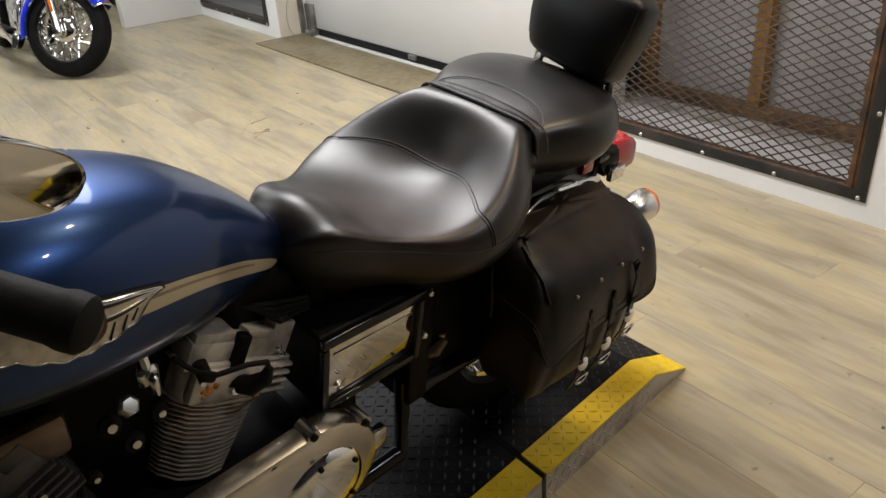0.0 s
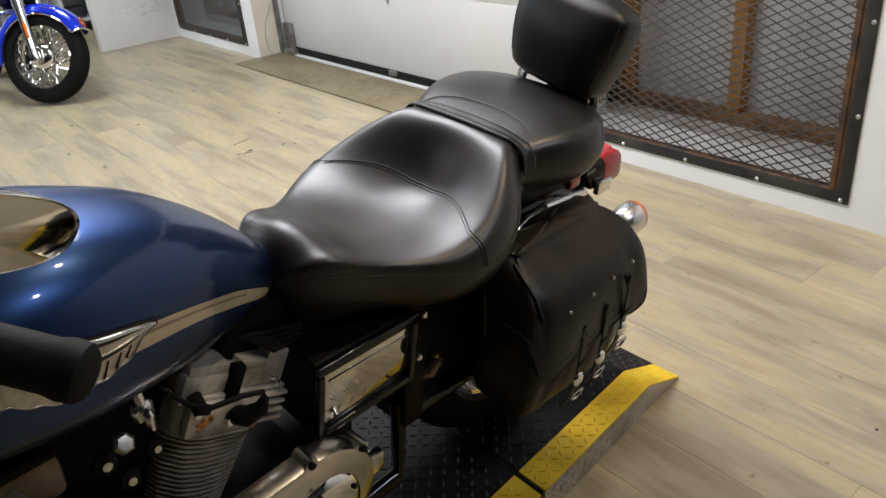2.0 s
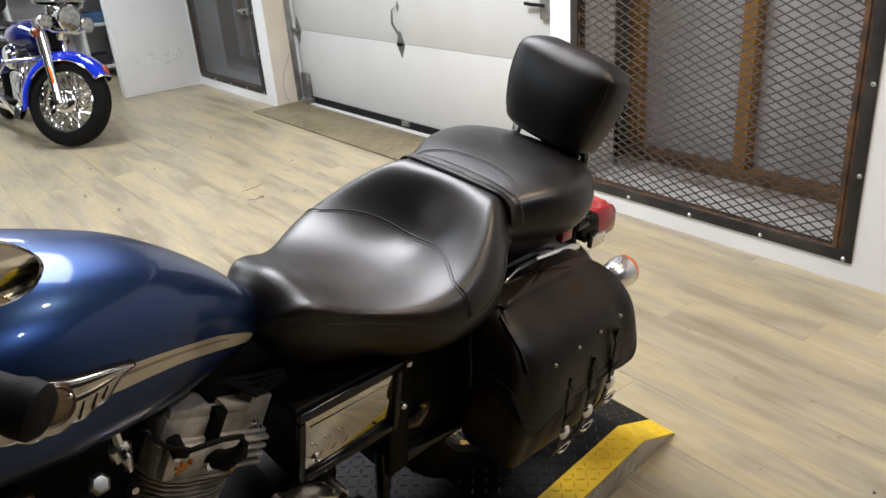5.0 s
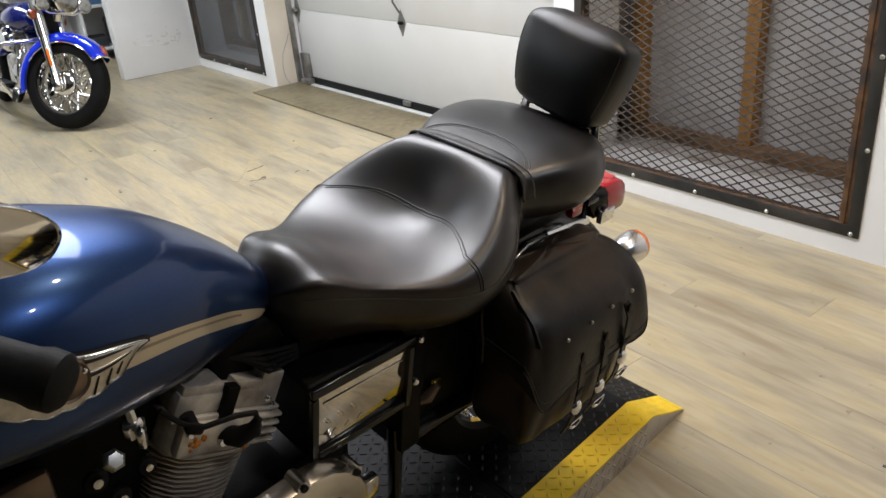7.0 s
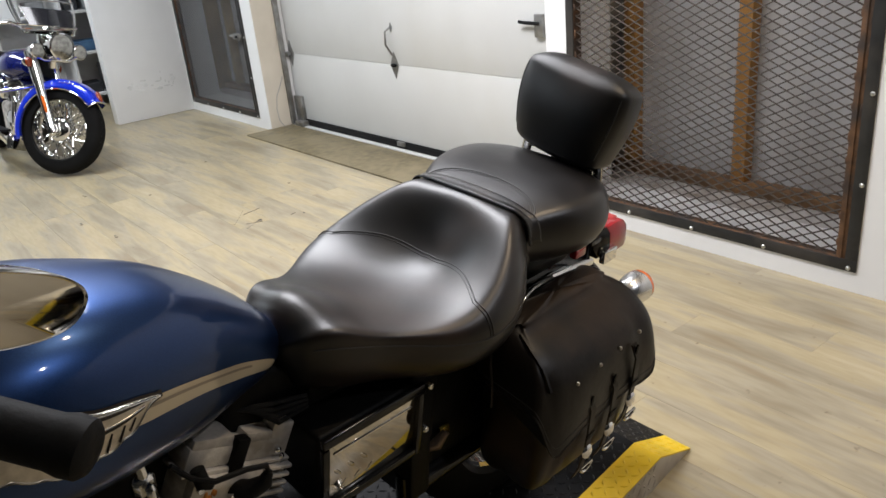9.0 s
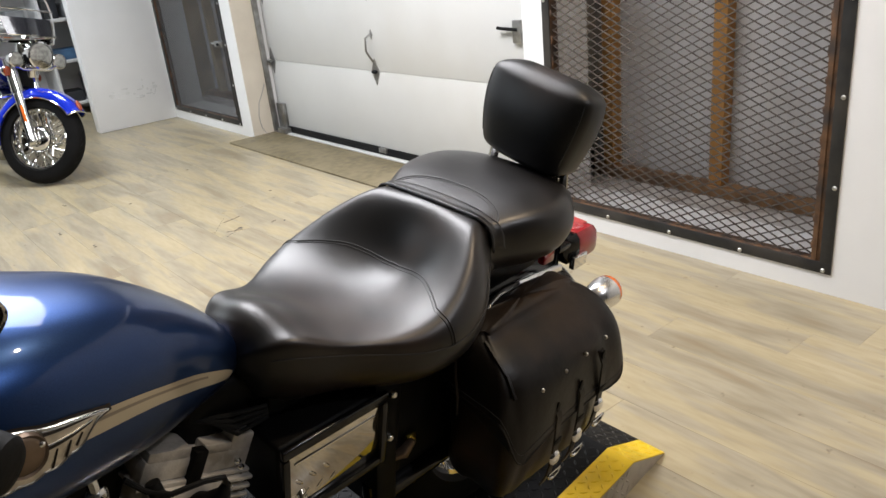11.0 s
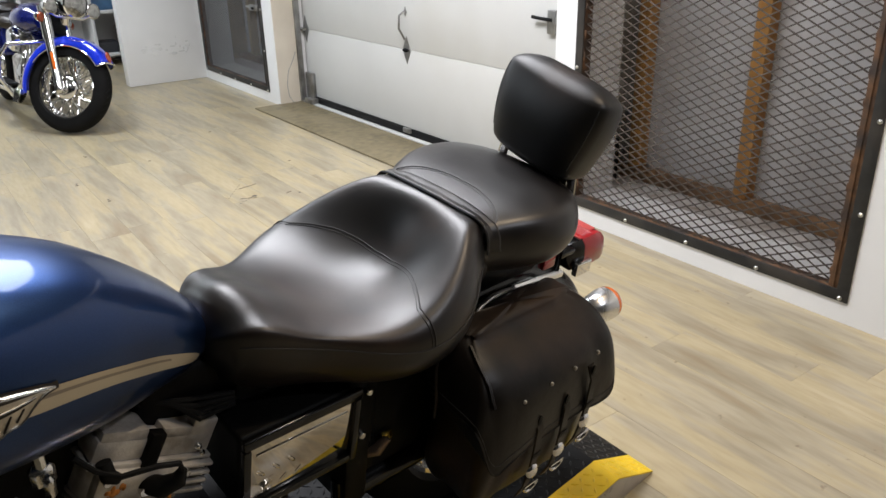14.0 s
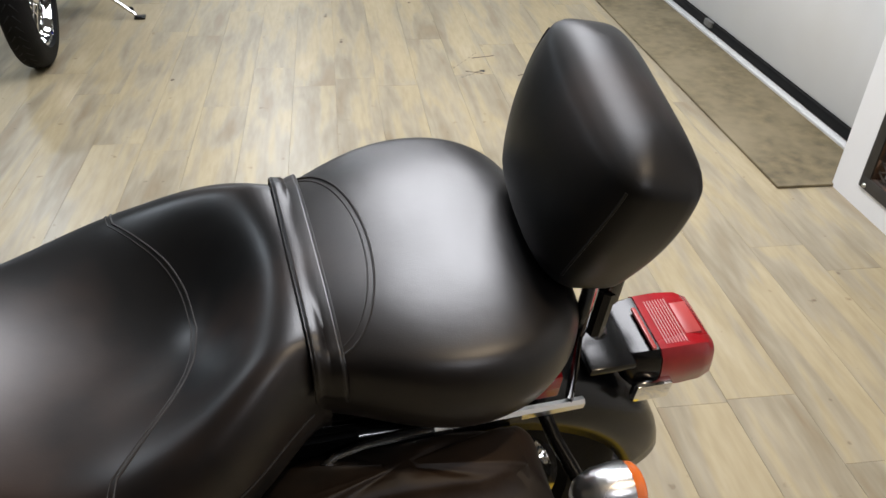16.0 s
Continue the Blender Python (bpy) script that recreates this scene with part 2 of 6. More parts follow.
# darker copy of the cast aluminium, with the tank's shade in its colour
SHADECAST = surface("shaded_cast_aluminium", (0.085, 0.078, 0.070), 0.5, 0.6, vary=0.3, vscale=30, bump=0.3, bscale=220)
BLACKMET = surface("black_gloss_metal", (0.005, 0.005, 0.005), 0.20, 0.0, vary=0.2, spec=0.4)
DULLBLACK = surface("dull_black_casting", (0.006, 0.006, 0.006), 0.75, spec=0.08, vary=0.4, vscale=30, bump=0.3, bscale=220)
BLACKMATT = surface("black_crinkle_paint", (0.0035, 0.0035, 0.0035), 0.5, spec=0.11, vary=0.3, bump=0.3, bscale=500)
RUSTSPOT = surface("rust_stain", (0.44, 0.17, 0.03), 0.85, 0.0, vary=0.5, vscale=60, bump=0.5, bscale=200)
RUSTBROWN = surface("heat_browned_steel", (0.16, 0.115, 0.08), 0.4, 0.7, vary=0.3, vscale=25)
# reflection of the yellow lift edge in chrome, put into the colour
YELLOWGLINT = surface("yellow_glint", (0.65, 0.48, 0.10), 0.25, 1.0)
REDBACK = surface("red_reflector", (0.30, 0.006, 0.010), 0.25, vary=0.25, vscale=25, coat=0.4)
AMBER = surface("amber_lens", (0.75, 0.16, 0.02), 0.2, vary=0.1, coat=1.0)
BROWNLENS = surface("dark_amber_lens", (0.26, 0.045, 0.012), 0.22, vary=0.2, vscale=25, coat=0.5)
PALELENS = surface("pale_reflector_strip", (0.40, 0.06, 0.055), 0.3)
DECKBLACK = surface("black_diamond_plate", (0.0035, 0.0037, 0.0039), 0.45, 0.0, spec=0.14, vary=0.3, vscale=9, bump=0.15, second=(0.009, 0.009, 0.0095), mixscale=7)
TREADWORN = surface("worn_tread_steel", (0.018, 0.018, 0.019), 0.36, 0.35, vary=0.4, vscale=40)
YELLOW = surface("safety_yellow_paint", (0.74, 0.50, 0.012), 0.42, vary=0.14, vscale=14, bump=0.1, second=(0.58, 0.38, 0.015), mixscale=9, mixlow=0.5, mixhigh=0.8)
PLATEGREY = surface("bare_diamond_plate", (0.50, 0.47, 0.42), 0.40, 0.5, vary=0.2, vscale=20, second=(0.34, 0.30, 0.25), mixscale=10)
BRIGHTBLUE = surface("bright_blue_paint", (0.010, 0.035, 0.62), 0.18, 0.25, vary=0.06, coat=1.0, roughvar=0.03)
NAVY = surface("deep_blue_paint", (0.008, 0.014, 0.13), 0.15, 0.2, vary=0.08, coat=1.0, roughvar=0.03)
GLASS = clear_glass("windscreen_clear")
SMOKE = surface("black_screen_panel", (0.018, 0.018, 0.022), 0.2, vary=0.1, coat=0.6)
LENSGLASS = surface("lamp_reflector", (0.40, 0.39, 0.37), 0.18, 1.0, vary=0.4, vscale=35)
SHELFWHITE = surface("white_shelf_board", (0.74, 0.74, 0.74), 0.5, vary=0.05)
GOODSGREY = surface("grey_goods", (0.25, 0.26, 0.27), 0.5, vary=0.3, vscale=8)
GOODSDARK = surface("dark_goods", (0.03, 0.033, 0.04), 0.5, vary=0.3, vscale=8)
GOODSBLUE = surface("blue_goods", (0.06, 0.14, 0.26), 0.5, vary=0.3, vscale=8)
GOODSRED = surface("red_goods", (0.50, 0.06, 0.02), 0.5, vary=0.3, vscale=8)
GOODSORANGE = surface("orange_goods", (0.55, 0.20, 0.05), 0.5, vary=0.3, vscale=8)
LAMPGLOW = glow("lamp_diffuser", (1.0, 0.96, 0.9), 6.0)
FLOORMARK = surface("dark_floor_scuff", (0.13, 0.10, 0.065), 0.6, vary=0.4, vscale=90)
PLANK = plank_material()


# ---- mesh tools ----
class Form:
    """Gathers vertices and faces for one mesh."""

    def __init__(self):
        self.v, self.f = [], []

    def add(self, verts, faces):
        k = len(self.v)
        self.v += [tuple(p) for p in verts]
        self.f += [tuple(i + k for i in face) for face in faces]
        return self

    def box(self, x0, x1, y0, y1, z0, z1, bevel=0.0, m=None, seg=2):
        bm = bmesh.new()
        bmesh.ops.create_cube(bm, size=1.0)
        for p in bm.verts:
            p.co = Vector((x0 + (p.co.x + 0.5) * (x1 - x0), y0 + (p.co.y + 0.5) * (y1 - y0), z0 + (p.co.z + 0.5) * (z1 - z0)))
        if bevel:
            bmesh.ops.bevel(bm, geom=bm.edges[:], offset=bevel, segments=seg, affect="EDGES", profile=0.5)
        if m is not None:
            bm.transform(m)
        bm.verts.index_update()
        self.add([p.co for p in bm.verts], [[p.index for p in fc.verts] for fc in bm.faces])
        bm.free()
        return self

    def tube(self, pts, r, seg=10, caps=True, flat=1.0):
        """A round bar along points; r may be one radius or one for each point."""
        pts = [Vector(p) for p in pts]
        rs = list(r) if hasattr(r, "__len__") else [r] * len(pts)
        rings, ref = [], None
        for i, p in enumerate(pts):
            d = (pts[min(i + 1, len(pts) - 1)] - pts[max(i - 1, 0)]).normalized()
            if ref is None:
                ref = d.cross(Vector((0, 0, 1))) if abs(d.z) < 0.9 else d.cross(Vector((1, 0, 0)))
            ref = (ref - d * ref.dot(d)).normalized()
            up = d.cross(ref)
            rings.append([p + rs[i] * (math.cos(a) * ref + flat * math.sin(a) * up) for a in [2 * math.pi * k / seg for k in range(seg)]])
        return self.loft(rings, True, caps)

    def loft(self, rings, closed=True, caps=False):
        n, k = len(rings[0]), len(self.v)
        self.v += [tuple(p) for ring in rings for p in ring]
        for i in range(len(rings) - 1):
            for j in range(n if closed else n - 1):
                a, b = k + i * n + j, k + i * n + (j + 1) % n
                self.f.append((a, b, b + n, a + n))
        if caps:
            self.f.append(tuple(k + j for j in range(n))[::-1])
            self.f.append(tuple(k + (len(rings) - 1) * n + j for j in range(n)))
        return self

    def lathe(self, profile, origin, axis, seg=24, closed=False, arc=None):
        """Turns (radius, height) pairs about an axis. arc: (from, to) in degrees for a part of a turn."""
        o, d = Vector(origin), Vector(axis).normalized()
        e1 = d.cross(Vector((0, 0, 1))) if abs(d.z) < 0.9 else d.cross(Vector((0, 1, 0)))
        e1.normalize()
        e2 = d.cross(e1)
        a0, a1 = (0, 360) if arc is None else arc
        rings = []
        for k in range(seg + (arc is not None)):
            a = radians(a0 + (a1 - a0) * k / seg)
            rings.append([o + d * h + (e1 * math.cos(a) + e2 * math.sin(a)) * r for r, h in profile])
        if arc is None:
            rings.append(rings[0])
        return self.loft(rings, closed)

    def ball(self, c, rx, ry=None, rz=None, seg=14, rows=9, m=None):
        ry, rz = ry or rx, rz or rx
        rings = []
        for i in range(rows + 1):
            t = math.pi * i / rows
            rr = max(math.sin(t), 1e-4)
            rings.append([Vector((rx * rr * math.cos(a), ry * rr * math.sin(a), rz * math.cos(t))) for a in [2 * math.pi * k / seg for k in range(seg)]])
        if m is not None:
            rings = [[m @ p for p in ring] for ring in rings]
        return self.loft([[Vector(c) + p for p in ring] for ring in rings])

    def mesh(self, name, mat, angle=40, weld=False):
        me = bpy.data.meshes.new(name)
        me.from_pydata(self.v, [], self.f)
        if weld:
            bm = bmesh.new()
            bm.from_mesh(me)
            bmesh.ops.remove_doubles(bm, verts=bm.verts, dist=1e-5)
            bmesh.ops.recalc_face_normals(bm, faces=bm.faces)
            bm.to_mesh(me)
            bm.free()
        me.materials.append(mat)
        me.shade_smooth()
        me.set_sharp_from_angle(angle=radians(angle))
        me.update()
        return me


def part(name, form, mat, parent, label="", angle=40, weld=True):
    ob = new(name, form.mesh(name, mat, angle, weld))
    ob.parent = parent
    if label:
        ob["label"] = label
    return ob


def thing(name, label, category, at=(0, 0, 0), turn=0.0, group="", kind=""):
    ob = new(name)
    ob.empty_display_size = 0.1
    ob.matrix_basis = pose(*at, 0, 0, turn)
    return tagged(ob, label, category, group, kind)


def solid(name, form, mat, label, category, kind="", group="", angle=40):
    ob = new(name, form.mesh(name, mat, angle, True))
    return tagged(ob, label, category, group, kind)


def spline(table, x):
    """Smooth curve through (x, y) pairs (Catmull-Rom on uneven steps)."""
    xs = [p[0] for p in table]
    ys = [p[1] for p in table]
    if x <= xs[0]:
        return ys[0]
    if x >= xs[-1]:
        return ys[-1]
    i = max(k for k in range(len(xs) - 1) if xs[k] <= x)

    def slope(k):
        if k == 0 or k == len(xs) - 1:
            j = min(k, len(xs) - 2)
            return (ys[j + 1] - ys[j]) / (xs[j + 1] - xs[j])
        return (ys[k + 1] - ys[k - 1]) / (xs[k + 1] - xs[k - 1])

    h = xs[i + 1] - xs[i]
    t = (x - xs[i]) / h
    return ((2 * t**3 - 3 * t**2 + 1) * ys[i] + (t**3 - 2 * t**2 + t) * h * slope(i) + (3 * t**2 - 2 * t**3) * ys[i + 1] + (t**3 - t**2) * h * slope(i + 1))


def smooth(a, b, x):
    t = min(1.0, max(0.0, (x - a) / (b - a)))
    return t * t * (3 - 2 * t)


# ---- the room ----
WX, DX, BX = 3.04, 3.29, 3.505  # wall face, door face, back of the cage recess
D0, D1 = 2.985, 6.03  # garage opening along y
C0, C1 = 1.51, 2.855  # large cage frame along y
K0, K1 = 6.205, 7.60  # small cage frame along y
NY = 7.62  # face of the short partition
FZ0, FZ1 = 0.078, 2.12  # cage frame heights


HDR = 2.2  # head of the garage opening; the wall above is unseen and made dark


def frame_wall():
    """East wall, with the garage opening and the two cage recesses cut through."""
    w = Form()
    T = 3.30
    w.box(WX, T, -3.0, C0 + 0.03, 0, HDR)
    w.box(WX, T, C0 + 0.03, C1 - 0.03, 0, FZ0 + 0.03)
    w.box(WX, T, C0 + 0.03, C1 - 0.03, FZ1 - 0.03, HDR)
    w.box(WX, T, C1 - 0.03, D0, 0, HDR)
    w.box(WX, T, D1 + 0.004, K0 + 0.03, 0, HDR)
    w.box(WX, T, K0 + 0.03, K1 - 0.03, 0, FZ0 + 0.03)
    w.box(WX, T, K0 + 0.03, K1 - 0.03, FZ1 - 0.03, HDR)
    w.box(WX, T, K1 - 0.03, NY + 0.12, 0, HDR)
    return w


solid("wall_east", frame_wall(), WALL, "white painted wall with garage opening and two recesses", "wall", "structure")
# dark stretch out of view, added to darken what the leather reflects
solid("wall_upper", Form().box(WX, 3.30, -3.0, NY + 0.12, HDR, CEIL), DARKWALL, "unseen upper wall, made dark grey to dim reflections", "wall", "structure")
solid("trim", Form().box(WX + 0.004, DX - 0.05, D1, D1 + 0.004, 0, 2.2), JAMB, "cream painted reveal beside the garage door", "trim", "structure")
solid("wall_north", Form().box(2.33, WX, NY, NY + 0.12, 0, CEIL, 0.006), WALL, "short white partition wall with scuff marks", "wall", "structure")
solid("wall_back", Form().box(-4.2, 3.9, 10.2, 10.3, 0, CEIL), WALL, "plain white back wall", "wall", "structure")
# closing walls out of view, kept dark so that shadows stay deep
solid("wall_west", Form().box(-4.3, -4.2, -3.1, 10.3, 0, CEIL), DARKWALL, "unseen side wall, made dark grey to deepen shadows", "wall", "structure")
solid("wall_south", Form().box(-4.3, 3.9, -3.1, -3.0, 0, CEIL), DARKWALL, "unseen end wall, made dark grey to deepen shadows", "wall", "structure")
solid("wall_outer", Form().box(3.9, 4.0, -3.0, 10.3, 0, CEIL), WALL, "plain outer wall", "wall", "structure")
solid("ceiling", Form().box(-4.3, 4.0, -3.1, 10.3, CEIL, CEIL + 0.1), CEILING, "pale ceiling board", "ceiling", "structure")

# scuffs on the partition
sc_ = Form()
rs_ = random.Random(5)
for k in range(26):
    x = 2.50 + rs_.random() * 0.42
    z = 0.30 + 0.06 * (x - 2.5) + rs_.gauss(0, 0.03) - (0.06 if k % 5 == 0 else 0)
    w = 0.006 + rs_.random() * 0.03
    h_ = 0.004 + rs_.random() * 0.012
    sc_.ball((x, NY, z), w * 0.9, 0.0012, h_, 12, 7)
solid("scuff", sc_, SCUFF, "grey rub marks on the white partition", "scuff mark", "structure")


def cage(name, y0, y1, label, studs, lwd, wdt):
    """Bolted angle-iron frame with expanded mesh, in front of a stud-framed recess."""
    o = thing(name, label, "window grille", (WX, y0, 0))
    L = y1 - y0
    fw = 0.042
    for nm, f in (("bottom_rail", Form().box(-0.006, 0.0, 0, L, FZ0, FZ0 + fw, 0.0015)),
                  ("top_rail", Form().box(-0.006, 0.0, 0, L, FZ1 - fw, FZ1, 0.0015)),
                  ("stile", Form().box(-0.0065, 0.0, 0, fw, FZ0 + fw, FZ1 - fw, 0.0015)),
                  ("stile", Form().box(-0.0065, 0.0, L - fw, L, FZ0 + fw, FZ1 - fw, 0.0015))):
        part(nm, f, IRON, o)
    # inward legs of the angle iron, rusty at the weld beads
    for nm, f in (("return_leg", Form().box(0.0, 0.045, fw - 0.004, fw + 0.001, FZ0 + fw, FZ1 - fw)),
                  ("return_leg", Form().box(0.0, 0.045, L - fw - 0.001, L - fw + 0.004, FZ0 + fw, FZ1 - fw)),
                  ("return_leg", Form().box(0.0, 0.045, fw, L - fw, FZ0 + fw - 0.004, FZ0 + fw + 0.001))):
        part(nm, f, RUST, o, "rust-brown inner leg of the frame")
    bar = part("inner_bar", Form().box(0.001, 0.007, fw + 0.002, fw + 0.036, FZ0 + fw, FZ1 - fw, 0.002), RUST if y0 < 5 else IRON, o, "flat bar along the frame")
    part("bar_rib", Form().box(-0.003, 0.003, fw + 0.015, fw + 0.021, FZ0 + fw, FZ1 - fw, 0.001), RUST if y0 < 5 else IRON, bar)
    beads = Form()
    rr = random.Random(3)
    z = FZ0 + 0.1
    while z < FZ1 - 0.1:
        for yy in (fw + 0.003, fw + 0.036, L - fw - 0.003):
            beads.ball((0.004, yy, z), 0.005, 0.006, 0.013 + 0.008 * rr.random(), 8, 5)
        z += 0.075 + 0.04 * rr.random()
    tagged(part("weld_bead", beads, RUST, o, "rough welds along the frame"), kind="stuff")
    # bolts, a foot apart
    bolt = Form().lathe([(0.0, 0.0065), (0.005, 0.006), (0.008, 0.003), (0.009, 0.0)], (-0.006, 0, 0), (-1, 0, 0), 12).mesh("bolt", ZINC, 40, True)
    spots = []
    n = max(2, round((L - 0.06) / 0.325))
    for k in range(n + 1):
        spots += [(0.028 + (L - 0.056) * k / n, FZ0 + 0.012), (0.028 + (L - 0.056) * k / n, FZ1 - 0.012)]
    for k in range(1, 6):
        for yy in (0.014, L - 0.014):
            spots.append((yy, FZ0 + 0.012 + 0.312 * k))
    for yy, zz in spots:
        b = new("bolt", bolt)
        b.parent, b.location = o, (0, yy, zz)
    # expanded mesh: zigzag strands
    swd, thk = lwd * 0.243, 0.0035
    me = Form()
    cols = int((L - 2 * fw) / (lwd / 2)) + 1
    rows = int((FZ1 - FZ0 - 2 * fw) / swd) + 1
    yA, zA = fw - 0.005, FZ0 + fw - 0.005
    for r in range(rows):
        for c in range(cols):
            ya, yb = yA + c * lwd / 2, min(yA + (c + 1) * lwd / 2, L - fw + 0.006)
            up = (c + r) % 2 == 0
            zb = zA + r * swd
            za, ze = (zb, zb + swd) if up else (zb + swd, zb)
            if max(za, ze) > FZ1 - fw + 0.01:
                continue
            me.add([(0.012, ya, za - wdt / 2), (0.012, yb, ze - wdt / 2), (0.012 + thk, yb, ze + wdt / 2), (0.012 + thk, ya, za + wdt / 2),
                    (0.014, ya, za - wdt / 2 - 0.001), (0.014, yb, ze - wdt / 2 - 0.001), (0.014 + thk, yb, ze + wdt / 2 - 0.001), (0.014 + thk, ya, za + wdt / 2 - 0.001)],
                   [(0, 1, 2, 3), (7, 6, 5, 4), (0, 4, 5, 1), (2, 6, 7, 3)])
    tagged(part("expanded_mesh", me, MESHIRON if y0 < 5 else MESHGREY, o, "dark expanded steel mesh", weld=False), kind="stuff")
    # recess behind
    r = thing(name.replace("grille", "recess"), "timber-framed recess with grey backing board behind steel mesh", "wall recess", (0, 0, 0), kind="structure")
    part("backing_board", Form().box(BX + 0.09, BX + 0.10, y0 - 0.25, y1 + 0.4, 0, 2.4), BOARD, r)
    part("sill_board", Form().box(WX + 0.03, 3.335, y0 - 0.08, y1 + 0.10, 0.02, FZ0 + 0.012).box(3.335, BX + 0.09, y0 - 0.2, y1 + 0.4, 0.02, FZ0 + 0.012), SILL, r)
    part("side_board", Form().box(WX + 0.262, BX + 0.09, y1 + 0.33, y1 + 0.36, FZ0, 2.4), TANBOARD, r, "tan plywood side of the recess")
    part("side_board", Form().box(WX + 0.262, BX + 0.09, y0 - 0.1, y0 - 0.07, FZ0, 2.4), BOARD, r)
    part("head_board", Form().box(WX + 0.03, BX + 0.09, y0 - 0.2, y1 + 0.4, 2.3, 2.33), BOARD, r)
    part("bottom_plate", Form().box(BX, BX + 0.088, y0 - 0.06, y1 + 0.32, FZ0 + 0.014, FZ0 + 0.066, 0.003), PLATEWOOD, r)
    part("side_jamb", Form().box(WX + 0.03, WX + 0.075, y0 + 0.030, y0 + 0.082, FZ0 + 0.014, 2.29, 0.003), PLATEWOOD, r, "dirty brown timber behind the frame")
    for ys in studs:
        part("stud", Form().box(BX + 0.02, BX + 0.088, ys + 0.020, ys + 0.085, FZ0 + 0.067, 2.29, 0.003), STUD if y0 < 5 else TANBOARD, r)
    return o


cage("window_grille_1", C0, C1, "black bolted steel grille with diamond mesh over a recess", (2.228, 2.842, 1.70), 0.070, 0.0052)
solid("junction_box", Form().box(3.345, 3.425, 2.905, 2.985, FZ0 + 0.013, 0.31, 0.006).box(3.355, 3.415, 2.898, 2.905, 0.12, 0.28, 0.002), BLACKMATT, "black metal box standing on the recess sill", "box")
hs_ = thing("hasp", "small zinc hasp bolted to the steel grille", "hasp", (WX, C1, 0.0))
part("hinge_leaf", Form().box(-0.010, -0.006, -0.095, -0.045, 0.366, 0.400, 0.0015), GALV, hs_)
part("staple", Form().tube([(-0.008, -0.098, 0.385), (-0.026, -0.104, 0.380), (-0.026, -0.112, 0.295), (-0.008, -0.110, 0.285)], 0.0035, 8), GALV, hs_)
cage("window_grille_2", K0, K1, "black bolted steel mesh grille set low in the wall", (7.60,), 0.040, 0.0024)
lt_ = thing("latch", "pale zinc slide latch bolted to the steel mesh grille", "latch", (WX, 6.32, 0.72))
part("latch_body", Form().box(-0.030, -0.0065, -0.075, 0.060, -0.022, 0.024, 0.004), GALV, lt_)
part("latch_bolt", Form().tube([(-0.020, 0.055, 0.002), (-0.020, 0.125, 0.004)], 0.008, 8), ZINC, lt_)
part("latch_knob", Form().ball((-0.036, -0.02, 0.0), 0.010, 0.014, 0.010), BLACKMATT, lt_)


def garage_door():
    o = thing("garage_door", "white sectional garage door, closed, with grey hinges and handle", "garage door", (DX, D0, 0))
    L = D1 - D0
    zs = [0.058, 0.567, 1.09, 1.61, 2.15]
    for a, b in zip(zs, zs[1:]):
        part("door_panel", Form().box(0, 0.04, 0.004, L - 0.004, a + 0.0006, b - 0.0006, 0.003), DOORPAINT, o)
    part("bottom_seal", Form().box(-0.012, 0.03, 0.01, L - 0.01, 0.012, 0.056, 0.004), RUBBER, o, "black rubber weather seal")
    part("threshold", Form().box(-0.050, -0.013, 0.0, L, 0.0, 0.013, 0.003), DOORPAINT, o, "white painted threshold strip")
    # lift handle with diamond plates
    h = part("lift_handle", Form().tube([(-0.012, 1.6, 0.80), (-0.045, 1.605, 0.78), (-0.05, 1.607, 0.70), (-0.012, 1.6, 0.63)], 0.007, 8), GALV, o, "grey steel lift handle")

    def diamond(y, z, w, hgt):
        f = Form()
        f.add([(-0.004, y - w, z), (-0.004, y, z + hgt), (-0.004, y + w, z), (-0.004, y, z - hgt), (0, y - w, z), (0, y, z + hgt), (0, y + w, z), (0, y, z - hgt)],
              [(0, 1, 2, 3), (0, 4, 5, 1), (1, 5, 6, 2), (2, 6, 7, 3), (3, 7, 4, 0)])
        return f

    part("handle_plate", diamond(1.597, 0.565, 0.045, 0.085), GALV, h)
    part("handle_boss", Form().ball((-0.012, 1.597, 0.565), 0.014, 0.03, 0.012), BLACKMATT, h)
    part("handle_plate", diamond(1.60, 0.80, 0.016, 0.03), GALV, h)
    part("hinge_plate", diamond(1.60, 1.09, 0.045, 0.085), GALV, o)
    for z in (0.567, 1.09, 1.61):
        part("hinge_plate", diamond(L - 0.05, z, 0.045, 0.10), GALV, o)
        part("roller", Form().tube([(-0.02, L - 0.06, z), (-0.02, L + 0.0, z)], 0.014, 10), GALV, o)
    latch = part("side_latch", Form().box(-0.02, 0.0, 0.245, 0.305, 0.79, 0.905, 0.004), GALV, o, "grey steel slide latch")
    part("latch_bar", Form().tube([(-0.018, 0.27, 0.858), (-0.024, 0.37, 0.862), (-0.028, 0.405, 0.866)], 0.009, 8), BLACKMATT, latch)
    part("floor_latch", Form().box(-0.03, -0.008, 1.56, 1.64, 0.03, 0.062, 0.004), GALV, o, "small grey bracket at the door foot")
    # vertical track on the far side with its bottom bracket
    part("track", Form().box(-0.075, -0.028, L - 0.012, L - 0.006, 0.02, 2.2).box(-0.075, -0.07, L - 0.03, L - 0.012, 0.02, 2.2), GALV, o, "grey steel door track")
    part("track", Form().box(-0.075, -0.028, 0.006, 0.012, 0.02, 2.2), GALV, o, "grey steel door track")
    part("bottom_bracket", Form().box(-0.03, 0.0, L - 0.14, L - 0.03, 0.045, 0.24, 0.004).box(-0.07, 0.0, L - 0.18, L - 0.06, 0.01, 0.05, 0.004), GALV, o)
    return o


